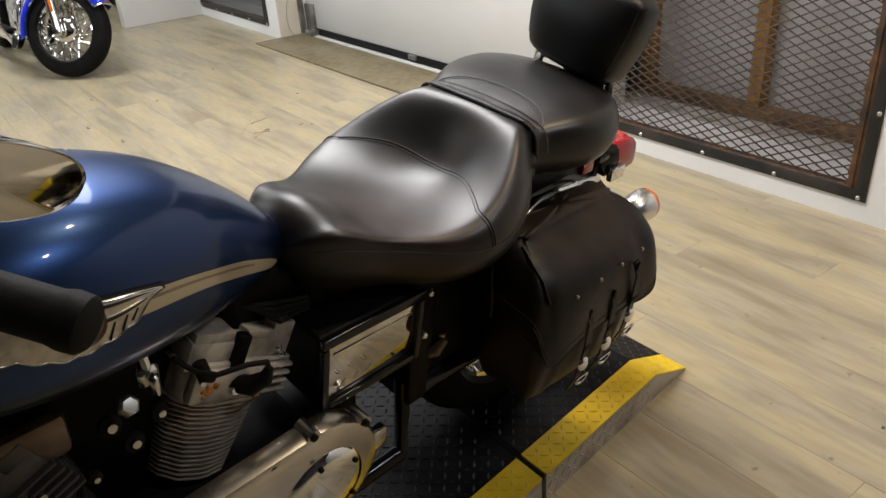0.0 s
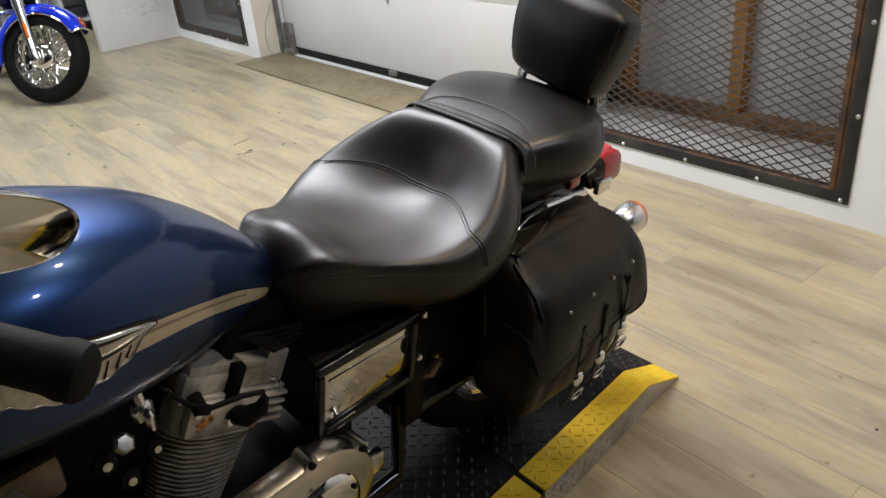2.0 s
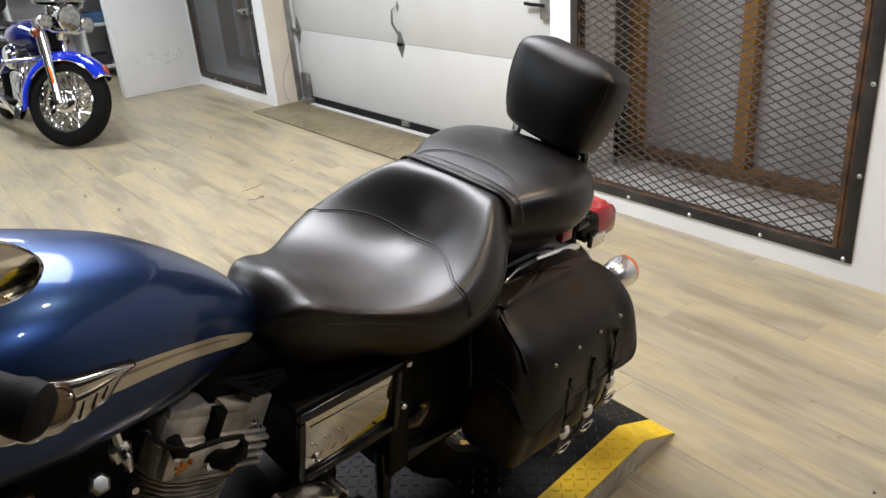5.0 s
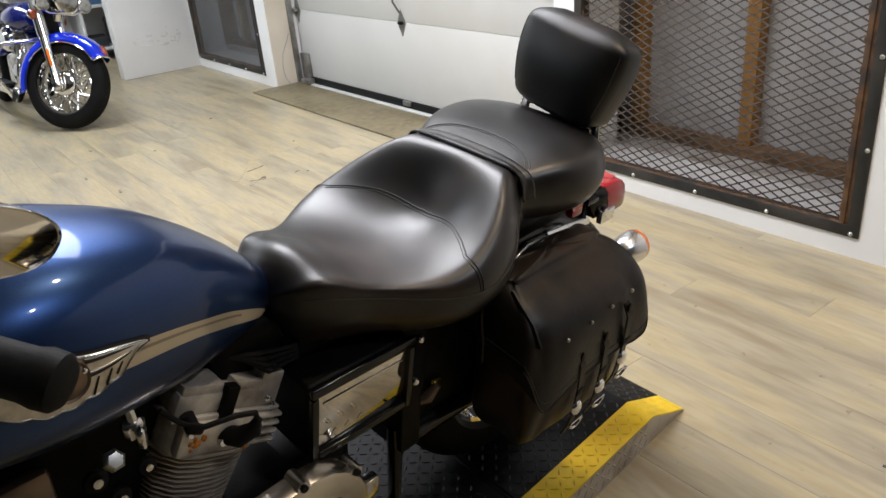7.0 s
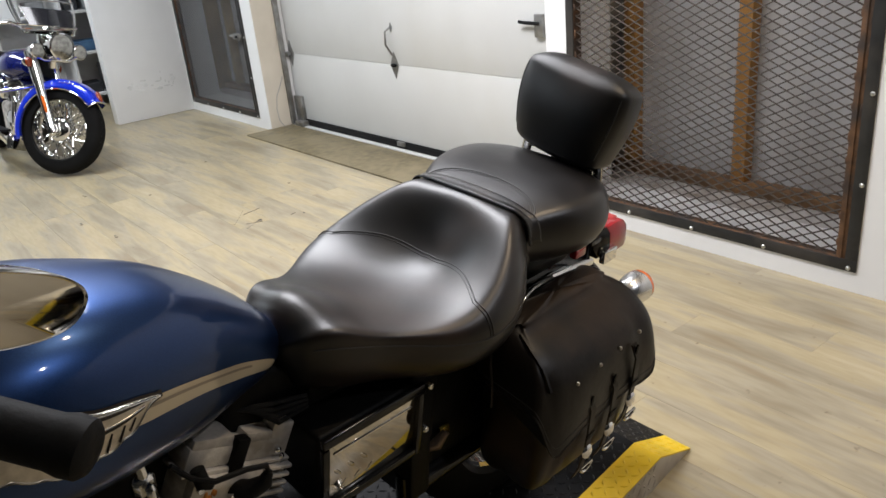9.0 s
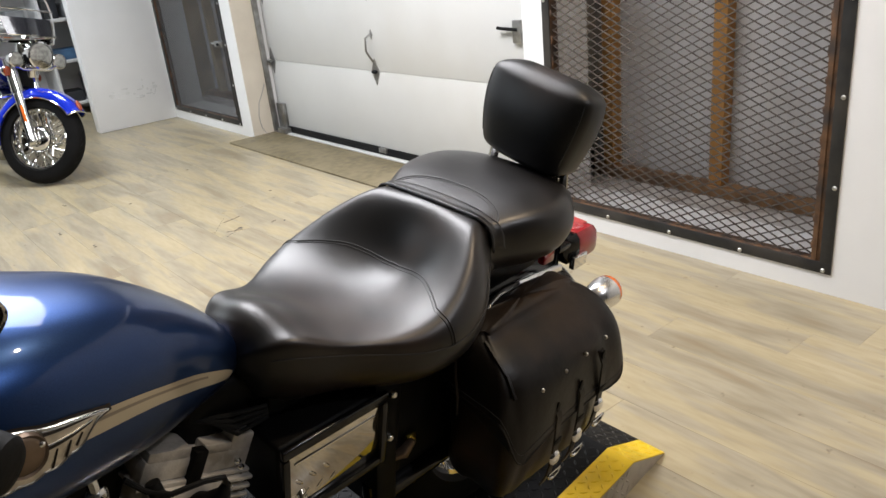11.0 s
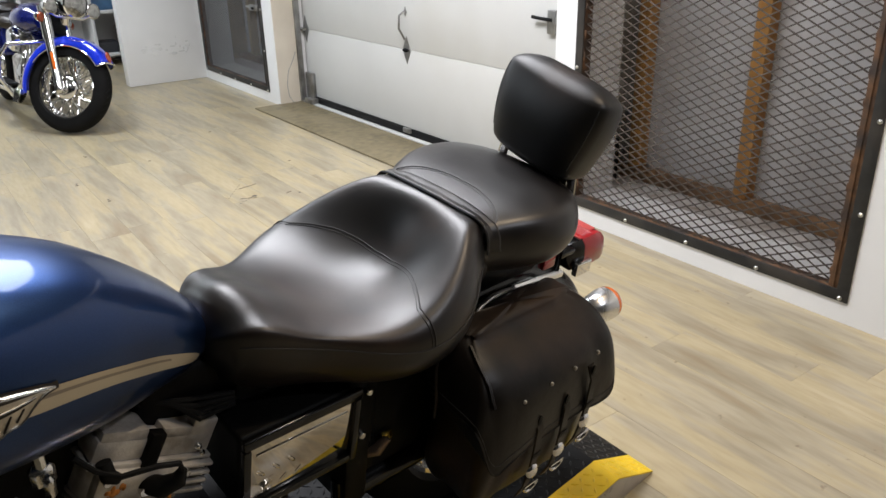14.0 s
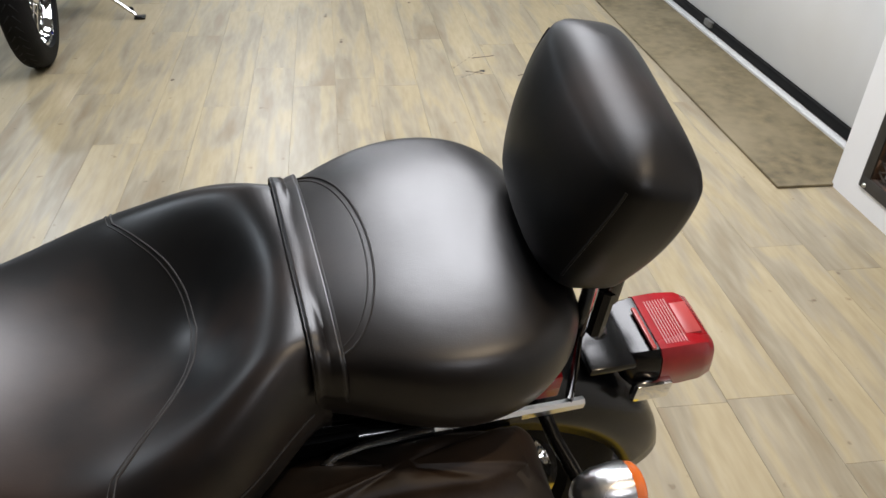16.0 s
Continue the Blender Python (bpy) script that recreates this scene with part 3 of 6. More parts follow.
garage_door()
cb = Form()
cb.tube([(3.20, 6.020, 0.40), (3.17, 6.014, 0.34), (3.12, 6.008, 0.26), (3.10, 6.004, 0.16), (3.11, 6.006, 0.07), (3.14, 5.99, 0.012), (3.20, 5.97, 0.010), (3.25, 5.96, 0.012)], 0.0019, 8)
solid("cable", cb, GOODSGREY, "thin grey cable hanging beside the garage door", "cable")
solid("threshold_board", Form().box(2.83, 3.225, D0 - 0.01, 6.045, 0.0, 0.012, 0.004), PLY, "worn brown plywood sheet before the garage door", "board")
fl_ = solid("floor", Form().box(-4.2, 3.9, -3.0, 10.2, -0.12, -0.004), PLATEWOOD, "floor of pale oak-look vinyl planks", "floor", "structure")


# dark scuffs and specks on the planks
fm_ = Form()
rm_ = random.Random(11)
for x, y, dx, dy in ((1.975, 4.280, 0.11, 0.026), (1.916, 4.113, 0.075, -0.030), (2.140, 4.050, 0.035, 0.018), (1.946, 4.100, 0.040, 0.012)):
    for k in range(5):
        a_ = k / 5 + 0.05 * rm_.random()
        px_, py_, hw_ = x + dx * a_, y + dy * a_ + 0.006 * rm_.random(), 0.003 + 0.004 * rm_.random()
        fm_.loft([[Vector((px_ + dx * 0.14 * math.cos(q) * g_, py_ + dy * 0.14 * math.cos(q) * g_ + hw_ * math.sin(q) * g_, z_)) for q in [2 * math.pi * j / 8 for j in range(8)]] for g_, z_ in ((1.0, 0.0), (0.8, 0.0009))], True, True)
for x, y in ((1.282, 4.924), (1.355, 4.533), (1.461, 5.504), (0.62, 4.10), (0.30, 5.30), (2.42, 4.60), (1.75, 5.15), (2.30, 5.60)):
    fm_.loft([[Vector((x + 0.009 * math.cos(q) * g_, y + 0.012 * math.sin(q) * g_, z_)) for q in [2 * math.pi * j / 8 for j in range(8)]] for g_, z_ in ((1.0, 0.0), (0.7, 0.0009))], True, True)
tagged(solid("floor_scuff", fm_, FLOORMARK, "dark scuffs and specks on the plank floor", "scuff mark"), kind="stuff")


# ---- motorcycle lift ----
def tread(form, corner, ax, ay, nx, ny, pitch, h, up=(0, 0, 1), length=0.023, width=0.0072):
    """Raised lozenges of diamond plate over a parallelogram."""
    c, ax, ay, up = Vector(corner), Vector(ax).normalized(), Vector(ay).normalized(), Vector(up)
    for i in range(nx):
        for j in range(ny):
            p = c + ax * ((i + 0.5) * pitch) + ay * ((j + 0.5) * pitch)
            d = (ax + ay if (i + j) % 2 else ax - ay).normalized()
            s = d.cross(up)
            a, b = d * length / 2, s * width / 2
            form.add([p - a, p + b, p + a, p - b, p - a * 0.45 + up * h, p + b * 0.3 + up * h, p + a * 0.45 + up * h, p - b * 0.3 + up * h],
                     [(0, 1, 5, 4), (1, 2, 6, 5), (2, 3, 7, 6), (3, 0, 4, 7), (4, 5, 6, 7)])


LIFT = thing("motorcycle_lift", "low steel lift table with black diamond plate and yellow edges", "lift table")
DZ = 0.08


def edge(x):
    return 1.309 + 0.150 * (x - 1.30)


def deck_piece(nm, x0, x1, ramp):
    """A length of deck with yellow left edge; the last stretch of the ramp falls to the floor."""
    R = 2.02
    xk = 1.735
    prof = [(x0, DZ), (x1, DZ)] if not ramp else [(x0, DZ), (xk, DZ), (x1, 0.006)]
    yw = 0.082
    top, yel, side = Form(), Form(), Form()
    for (xa, za), (xb, zb) in zip(prof, prof[1:]):
        top.add([(xa, edge(xa) + yw, za), (xb, edge(xb) + yw, zb), (xb, R, zb), (xa, R, za), (xa, edge(xa) + yw, 0.001), (xb, edge(xb) + yw, 0.001), (xb, R, 0.001), (xa, R, 0.001)],
                [(0, 1, 2, 3), (4, 7, 6, 5), (3, 2, 6, 7), (0, 3, 7, 4), (1, 5, 6, 2), (0, 4, 5, 1)])
        yel.add([(xa, edge(xa), za), (xb, edge(xb), zb), (xb, edge(xb) + yw, zb), (xa, edge(xa) + yw, za), (xa, edge(xa), za - 0.004), (xb, edge(xb), zb - 0.004), (xb, edge(xb) + yw, zb - 0.004), (xa, edge(xa) + yw, za - 0.004)],
                [(0, 1, 2, 3), (4, 7, 6, 5), (0, 4, 5, 1), (0, 3, 7, 4), (1, 5, 6, 2), (2, 6, 7, 3)])
        side.add([(xa, edge(xa) + 0.002, 0.0), (xb, edge(xb) + 0.002, 0.0), (xb, edge(xb) + 0.002, max(zb - 0.004, 0.001)), (xa, edge(xa) + 0.002, za - 0.004),
                  (xa, edge(xa) + yw, 0.0), (xb, edge(xb) + yw, 0.0), (xb, edge(xb) + yw, max(zb - 0.004, 0.001)), (xa, edge(xa) + yw, za - 0.004)],
                 [(0, 1, 2, 3), (5, 4, 7, 6), (0, 3, 7, 4), (1, 5, 6, 2)])
    o = part(nm, top, DECKBLACK, LIFT, "black diamond-plate deck", weld=False)
    y = part("yellow_edge", yel, YELLOW, o, "yellow painted plate edge", weld=False)
    s = part("side_plate", side, PLATEGREY, o, "bare grey diamond-plate side", weld=False)
    xt = xk if ramp else x1
    n = int((xt - x0) / 0.024)
    tf, ty, ts = Form(), Form(), Form()
    ex = Vector((1, 0.15, 0)).normalized()
    tread(tf, (x0, edge(x0) + yw, DZ), (1, 0.15, 0), (0, 1, 0), n, 26, 0.024, 0.0022)
    tread(ty, (x0, edge(x0) + 0.004, DZ), (1, 0.15, 0), (0, 1, 0), n, 3, 0.024, 0.0024)
    tread(ts, (x0, edge(x0) + 0.002, 0.004), (1, 0.15, 0), (0, 0, 1), n, 3, 0.024, 0.0022, up=(0.148, -0.989, 0))
    if ramp:
        sl = Vector((x1 - xk, 0.15 * (x1 - xk), 0.006 - DZ))
        up = Vector((0, 1, 0)).cross(sl).normalized() * -1
        tread(tf, (xk, edge(xk) + yw, DZ), sl, (0, 1, 0), 7, 26, 0.024, 0.0022, up=up if up.z > 0 else -up)
        tread(ty, (xk, edge(xk) + 0.004, DZ), sl, (0, 1, 0), 7, 3, 0.024, 0.0024, up=up if up.z > 0 else -up)
    for f, m, pr in ((tf, TREADWORN, o), (ty, YELLOW, y), (ts, PLATEGREY, s)):
        tagged(part("tread", f, m, o if pr is o else pr, weld=False), kind="stuff") if pr is o else tagged(part("tread", f, m, o, weld=False), kind="stuff")


deck_piece("ramp", 1.290, 1.896, True)
deck_piece("deck", -0.60, 1.274, False)
part("hinge", Form().tube([(1.282, edge(1.282) + 0.01, DZ - 0.012), (1.282, 2.0, DZ - 0.012)], 0.011, 10), BLACKMATT, LIFT)

# ---- the dark blue motorcycle on the lift ----
BIKE = thing("motorcycle", "dark blue cruiser motorcycle with black leather seat and saddlebag on lift", "motorcycle", (1.283, 1.613, DZ), 7.0)
BIKE.matrix_basis = pose(1.283, 1.613, DZ, 10.0, 0.0, 7.0)  # leans on its kickstand
B = -DZ  # part heights below count the deck


def P(u, v, w):
    return Vector((u, v, w + B))


# tank
T_TOP = [(-1.08, 0.93), (-1.03, 0.985), (-0.95, 1.018), (-0.86, 1.029), (-0.78, 1.021), (-0.71, 1.000), (-0.64, 0.972), (-0.58, 0.933), (-0.54, 0.899), (-0.51, 0.870), (-0.485, 0.838)]
T_HW = [(-1.08, 0.07), (-1.03, 0.130), (-0.95, 0.160), (-0.86, 0.168), (-0.78, 0.160), (-0.71, 0.143), (-0.64, 0.119), (-0.58, 0.093), (-0.54, 0.079), (-0.51, 0.067), (-0.485, 0.050)]
T_BOT = [(-1.08, 0.88), (-1.03, 0.84), (-0.95, 0.81), (-0.86, 0.79), (-0.78, 0.778), (-0.64, 0.762), (-0.54, 0.768), (-0.485, 0.785)]
T_MID = [(-1.08, 0.91), (-0.95, 0.88), (-0.78, 0.865), (-0.64, 0.835), (-0.54, 0.81), (-0.485, 0.81)]


def tank_ring(u, grow=0.0, n=36):
    top, hw, bot, mid = (spline(t, u) for t in (T_TOP, T_HW, T_BOT, T_MID))
    hw += grow
    ring = []
    for k in range(n):
        a = 2 * math.pi * k / n
        c, s = math.cos(a), math.sin(a)
        e = 0.74 if s >= 0 else 0.62
        vv = hw * math.copysign(abs(c) ** e, c)
        ww = mid + ((top - mid + grow) if s >= 0 else (mid - bot + grow)) * math.copysign(abs(s) ** (0.84 if s >= 0 else 0.8), s)
        ring.append(P(u, vv, ww))
    return ring


def tank_side(u, w):
    """How far out the left flank of the tank stands at a height."""
    top, hw, bot, mid = (spline(t, u) for t in (T_TOP, T_HW, T_BOT, T_MID))
    if w >= mid:
        s = min(1.0, (w - mid) / (top - mid)) ** (1 / 0.84)
        e = 0.74
    else:
        s = min(1.0, (mid - w) / (mid - bot)) ** (1 / 0.8)
        e = 0.62
    return -hw * max(0.0, 1 - s * s) ** (e / 2)


us = [-1.08 + 0.595 * k / 40 for k in range(41)]
TANK = part("fuel_tank", Form().loft([tank_ring(u) for u in us], True, True), BLUE, BIKE, "dark metallic blue teardrop fuel tank")

S_TOP = [(-0.80, 0.925), (-0.724, 0.904), (-0.68, 0.890), (-0.637, 0.873), (-0.58, 0.846), (-0.54, 0.824), (-0.521, 0.812), (-0.512, 0.804)]
S_LOW = [(-0.80, 0.895), (-0.739, 0.880), (-0.687, 0.867), (-0.637, 0.850), (-0.591, 0.828), (-0.55, 0.809), (-0.522, 0.798), (-0.512, 0.802)]


def flank_strip(lo, hi, u0, u1, lift, n=40, m=5):
    """A strip lying on the left flank between two curves."""
    f = Form()
    rings = []
    for i in range(n + 1):
        u = u0 + (u1 - u0) * i / n
        a, b = lo(u), hi(u)
        rings.append([P(u, tank_side(u, a + (b - a) * j / m) - lift, a + (b - a) * j / m) for j in range(m + 1)])
    return f.loft(rings, False)


part("stripe", flank_strip(lambda u: spline(S_LOW, u), lambda u: spline(S_TOP, u), -0.775, -0.513, 0.0010), SILVERP, TANK, "silver pinstriped band along the tank", weld=False)
part("pinstripe", flank_strip(lambda u: spline(S_LOW, u) * 0.42 + spline(S_TOP, u) * 0.58, lambda u: spline(S_LOW, u) * 0.26 + spline(S_TOP, u) * 0.74, -0.775, -0.56, 0.0017), DARKLINE, TANK, weld=False)

# winged emblem: spread wings in three feather rows with a round centre
W_TOP = [(-1.0, 0.985), (-0.93, 0.970), (-0.88, 0.958), (-0.84, 0.946), (-0.813, 0.939), (-0.788, 0.928), (-0.755, 0.918), (-0.727, 0.908), (-0.716, 0.903)]
W_LOW = [(-1.0, 0.950), (-0.93, 0.922), (-0.883, 0.905), (-0.86, 0.892), (-0.833, 0.882), (-0.794, 0.880), (-0.765, 0.884), (-0.745, 0.892), (-0.730, 0.901), (-0.716, 0.902)]
wing = Form()
rows = []
for i in range(61):
    u = -1.0 + 0.284 * i / 60
    a, b = spline(W_LOW, u), spline(W_TOP, u)
    b = max(b, a + 0.001)
    nib = 0.0035 * abs(math.sin(i * 0.52)) * (1 if i < 55 else 0)
    rows.append([P(u, tank_side(u, w) - d, w) for w, d in ((a - nib, 0.001), (a - nib + 0.001, 0.005), (a * 0.5 + b * 0.5, 0.0065), (b - 0.001, 0.005), (b, 0.001))])
EMB = part("wing_emblem", wing.loft(rows, False), EMBLEM, TANK, "antique silver winged tank emblem", angle=30, weld=False)
part("emblem_border", flank_strip(lambda u: spline(W_LOW, u) - 0.0045, lambda u: spline(W_TOP, u) + 0.0035, -1.0, -0.711, 0.0022), EMBLEMDARK, EMB, "dark emblem outline", weld=False)
for q, u1_ in ((0.84, -0.722), (0.50, -0.738)):
    part("emblem_groove", flank_strip(lambda u, q=q: spline(W_LOW, u) * (1 - q) + spline(W_TOP, u) * q, lambda u, q=q: spline(W_LOW, u) * (0.92 - q) + spline(W_TOP, u) * (q + 0.08), -0.792, u1_, 0.0072), EMBLEMDARK, EMB, weld=False)
    part("feather_edge", Form().tube([P(u, tank_side(u, w) - 0.0068, w) for u, w in [(u, spline(W_LOW, u) * (0.89 - q) + spline(W_TOP, u) * (q + 0.11)) for u in [-0.792 + (u1_ + 0.792) * k / 12 for k in range(13)]]], 0.0011, 6), CHROMEDULL, EMB, weld=False)
for u0_, q0_ in ((-0.782, 0.42), (-0.766, 0.42), (-0.752, 0.40)):
    part("feather_split", Form().tube([P(u, tank_side(u, w) - 0.0062, w) for u, w in [(u0_ - 0.010 * k / 5, spline(W_LOW, u0_) * (1 - q0_ * (1 - k / 5)) + spline(W_TOP, u0_) * q0_ * (1 - k / 5)) for k in range(6)]], 0.0012, 6), EMBLEMDARK, EMB, weld=False)
for k_ in (1, 3):
    part("emblem_rim", Form().tube([r[k_] for r in rows], 0.0014, 6), CHROMEDULL, EMB, "bright silver rim", weld=False)
mu_, mw_ = -0.815, 0.912
part("medallion", Form().lathe([(0.0, 0.007), (0.018, 0.0065), (0.021, 0.004), (0.024, 0.006), (0.026, 0.0)], P(mu_, tank_side(mu_, mw_) - 0.003, mw_), (0.10, -1, 0.12), 28), RUSTBROWN, EMB, "dull brown round medallion")
part("emblem_screw", Form().ball(P(-0.796, tank_side(-0.796, 0.917) - 0.008, 0.917), 0.0045), CHROME, EMB)

# seat
SEAT_TURN = (math.cos(radians(3.2)), math.sin(radians(3.2)))


def Q(u, v, w):
    """A point of the seat, which sits turned a little on the frame."""
    c, s = SEAT_TURN
    return P(u * c - v * s, u * s + v * c, w)


# rider's seat along its length: rim half-width, height of the centre, the rim, the side seam and the underside
R_RIM = [(-0.505, 0.034), (-0.49, 0.056), (-0.46, 0.080), (-0.42, 0.094), (-0.38, 0.103), (-0.34, 0.121), (-0.30, 0.147), (-0.26, 0.168), (-0.22, 0.178), (-0.19, 0.176), (-0.155, 0.167), (-0.12, 0.152), (-0.09, 0.136), (-0.067, 0.123), (-0.045, 0.113), (-0.018, 0.108)]
R_ZC = [(-0.505, 0.826), (-0.485, 0.853), (-0.455, 0.868), (-0.42, 0.859), (-0.38, 0.831), (-0.33, 0.803), (-0.28, 0.788), (-0.23, 0.782), (-0.18, 0.785), (-0.15, 0.792), (-0.125, 0.806), (-0.105, 0.827), (-0.087, 0.851), (-0.070, 0.874), (-0.055, 0.889), (-0.04, 0.894), (-0.018, 0.890)]
R_ZR = [(-0.505, 0.812), (-0.485, 0.836), (-0.455, 0.848), (-0.42, 0.839), (-0.38, 0.817), (-0.33, 0.806), (-0.28, 0.805), (-0.23, 0.814), (-0.19, 0.828), (-0.155, 0.845), (-0.12, 0.864), (-0.09, 0.880), (-0.067, 0.890), (-0.045, 0.893), (-0.018, 0.886)]
R_ZS = [(-0.505, 0.812), (-0.48, 0.832), (-0.44, 0.828), (-0.38, 0.811), (-0.32, 0.795), (-0.25, 0.780), (-0.18, 0.775), (-0.12, 0.786), (-0.07, 0.804), (-0.018, 0.822)]
R_BOT = [(-0.505, 0.752), (-0.48, 0.728), (-0.42, 0.712), (-0.35, 0.702), (-0.25, 0.695), (-0.16, 0.698), (-0.08, 0.722), (-0.018, 0.750)]
R_OUT = [(-0.505, 0.008), (-0.46, 0.013), (-0.38, 0.022), (-0.30, 0.028), (-0.22, 0.033), (-0.19, 0.036), (-0.155, 0.042), (-0.12, 0.047), (-0.09, 0.046), (-0.067, 0.041), (-0.045, 0.034), (-0.018, 0.024)]
# passenger pad
P_RIM = [(-0.035, 0.112), (0.0, 0.124), (0.03, 0.137), (0.07, 0.152), (0.11, 0.159), (0.15, 0.157), (0.18, 0.148), (0.21, 0.130), (0.235, 0.106), (0.25, 0.086), (0.262, 0.066)]
P_ZC = [(-0.035, 0.888), (0.0, 0.894), (0.05, 0.900), (0.10, 0.9025), (0.15, 0.903), (0.20, 0.900), (0.235, 0.888), (0.25, 0.868), (0.258, 0.853), (0.262, 0.838)]
P_OUT = [(-0.035, 0.022), (0.0, 0.024), (0.05, 0.028), (0.15, 0.031), (0.22, 0.028), (0.262, 0.018)]


def rider_top(u, v):
    """Height of the rider's seat inside its rim."""
    a = min(1.0, abs(v) / spline(R_RIM, u))
    zc, zr = spline(R_ZC, u), spline(R_ZR, u)
    return zc + (zr - zc) * (0.08 * a * (2 - a) * a + 0.92 * (3 * a * a - 2 * a**3))


def pillion_top(u, v):
    a = min(1.0, abs(v) / spline(P_RIM, u))
    return spline(P_ZC, u) - 0.013 * a**3.2


def pad_section(u, rim, out, topf, zs, bot, tuck=0.040):
    """Half of a padded section, from the middle over the rolled rim down the skirt."""
    half = []
    for k in range(23):
        a = 1 - (1 - k / 22) ** 1.25
        half.append((rim * a, topf(u, rim * a)))
    zr = half[-1][1]
    for k in range(1, 10):
        q = math.pi / 2 * k / 9
        half.append((rim + out * math.sin(q), zs + (zr - zs) * math.cos(q)))
    edge_v, h = rim + out, zs - bot
    for d, t in ((0.0035, 0.10), (0.0055, 0.28), (0.004, 0.48), (-0.002, 0.68), (-0.011, 0.86), (-0.022, 0.96), (-tuck, 1.0)):
        half.append((edge_v + d, zs - h * t))
    return half


def pad_grid(u0, u1, n, rim, out, topf, zsf, botf, rounds):
    """Rows of (u, v, z) over a pad, relaxed so that every edge is softly upholstered."""
    rows = []
    for i in range(n + 1):
        u = u0 + (u1 - u0) * i / n
        half = pad_section(u, spline(rim, u), spline(out, u), topf, zsf(u), botf(u))
        rows.append([(u, -v, z) for v, z in half[:0:-1]] + [(u, v, z) for v, z in half])
    g = np.array(rows)
    for _ in range(rounds):
        mean = (g[:-2, 1:-1] + g[2:, 1:-1] + g[1:-1, :-2] + g[1:-1, 2:]) / 4
        g[1:-1, 1:-1] = 0.5 * g[1:-1, 1:-1] + 0.5 * mean
    return g


def grid_top(g, reach=29):
    """Height of a relaxed pad at (u, v), read off its rows."""
    mid = g.shape[1] // 2
    us_ = g[:, mid, 0]

    def top(u, v):
        k = min(max(int(np.searchsorted(us_, u)) - 1, 0), len(us_) - 2)
        t = min(1.0, max(0.0, (u - us_[k]) / (us_[k + 1] - us_[k])))
        zs = [float(np.interp(abs(v), g[q, mid:mid + reach, 1], g[q, mid:mid + reach, 2])) for q in (k, k + 1)]
        return zs[0] * (1 - t) + zs[1] * t

    return top


def grid_rings(g):
    return [[Q(*p) for p in row] for row in g.tolist()]


def nose_round(rings, k):
    """Draws the first rings together to a rounded nose."""
    for i in range(k):
        s = math.sqrt(max(0.0, 1 - ((k - i) / (k + 0.25)) ** 2))
        c = sum((p for p in rings[i]), Vector()) / len(rings[i])
        rings[i] = [Vector((p.x, c.y + (p.y - c.y) * (0.35 + 0.65 * s), c.z + (p.z - c.z) * (0.25 + 0.75 * s))) for p in rings[i]]
    return rings


def pillion_side(u):
    return 0.846 - 0.012 * smooth(0.2, 0.262, u)


RIDER = pad_grid(-0.505, -0.020, 84, R_RIM, R_OUT, rider_top, lambda u: spline(R_ZS, u), lambda u: spline(R_BOT, u), 26)
PILLION = pad_grid(-0.033, 0.262, 64, P_RIM, P_OUT, pillion_top, pillion_side, lambda u: 0.772 + 0.035 * smooth(0.1, 0.27, u), 12)
rider_skin, pillion_skin = grid_top(RIDER), grid_top(PILLION)
SEAT = part("rider_seat", Form().loft(nose_round(grid_rings(RIDER), 5), True, True), LEATHER, BIKE, "black leather bucket rider seat with stitched seams", angle=60)
PIL = part("passenger_seat", Form().loft(nose_round(grid_rings(PILLION)[::-1], 3)[::-1], True, True), PADLEATHER, BIKE, "black leather passenger seat pad", angle=60)


def seam(name, pts, parent, r=0.0013, mat=THREAD):
    part(name, Form().tube(pts, r, 6), mat, parent, weld=False)


def along(f, pts, lift=0.0006):
    return [Q(u, v, f(u, v) + lift) for u, v in pts]


# curved seam across the bucket, a double row of stitches, running over the rim to the side seam
CROSS = [(0.0, -0.135), (0.05, -0.142), (0.09, -0.158), (0.13, -0.185), (0.16, -0.208), (0.176, -0.221)]
cross = [(spline(CROSS, abs(v)), v) for v in [0.1755 * k / 36 for k in range(-36, 37)]]


def side_line(u, sgn, j0, j1, lift):
    """Points down the side of the rider's seat, between two columns of its grid."""
    mid = RIDER.shape[1] // 2
    k = int(np.searchsorted(RIDER[:, mid, 0], u))
    return [Q(float(RIDER[k, mid + j, 0]), sgn * (float(RIDER[k, mid + j, 1]) + lift), float(RIDER[k, mid + j, 2]) + lift * 0.5) for j in range(j0, j1)]


for off, r_ in ((0.0, 0.0012), (0.0055, 0.0008)):
    line = side_line(-0.222 - off, -1, 23, 32, 0.0006)[::-1] + along(rider_skin, [(u - off, v) for u, v in cross[2:-2]], 0.0005 if off == 0 else 0.0002) + side_line(-0.222 - off, 1, 23, 32, 0.0006)
    seam("seam", line, SEAT, r_)
for sgn in (-1, 1):
    mid_ = RIDER.shape[1] // 2
    seam("side_seam", [Q(float(r[mid_ + 31, 0]), sgn * (float(r[mid_ + 31, 1]) + 0.0006), float(r[mid_ + 31, 2])) for r in RIDER[5:82]], SEAT, 0.0013)

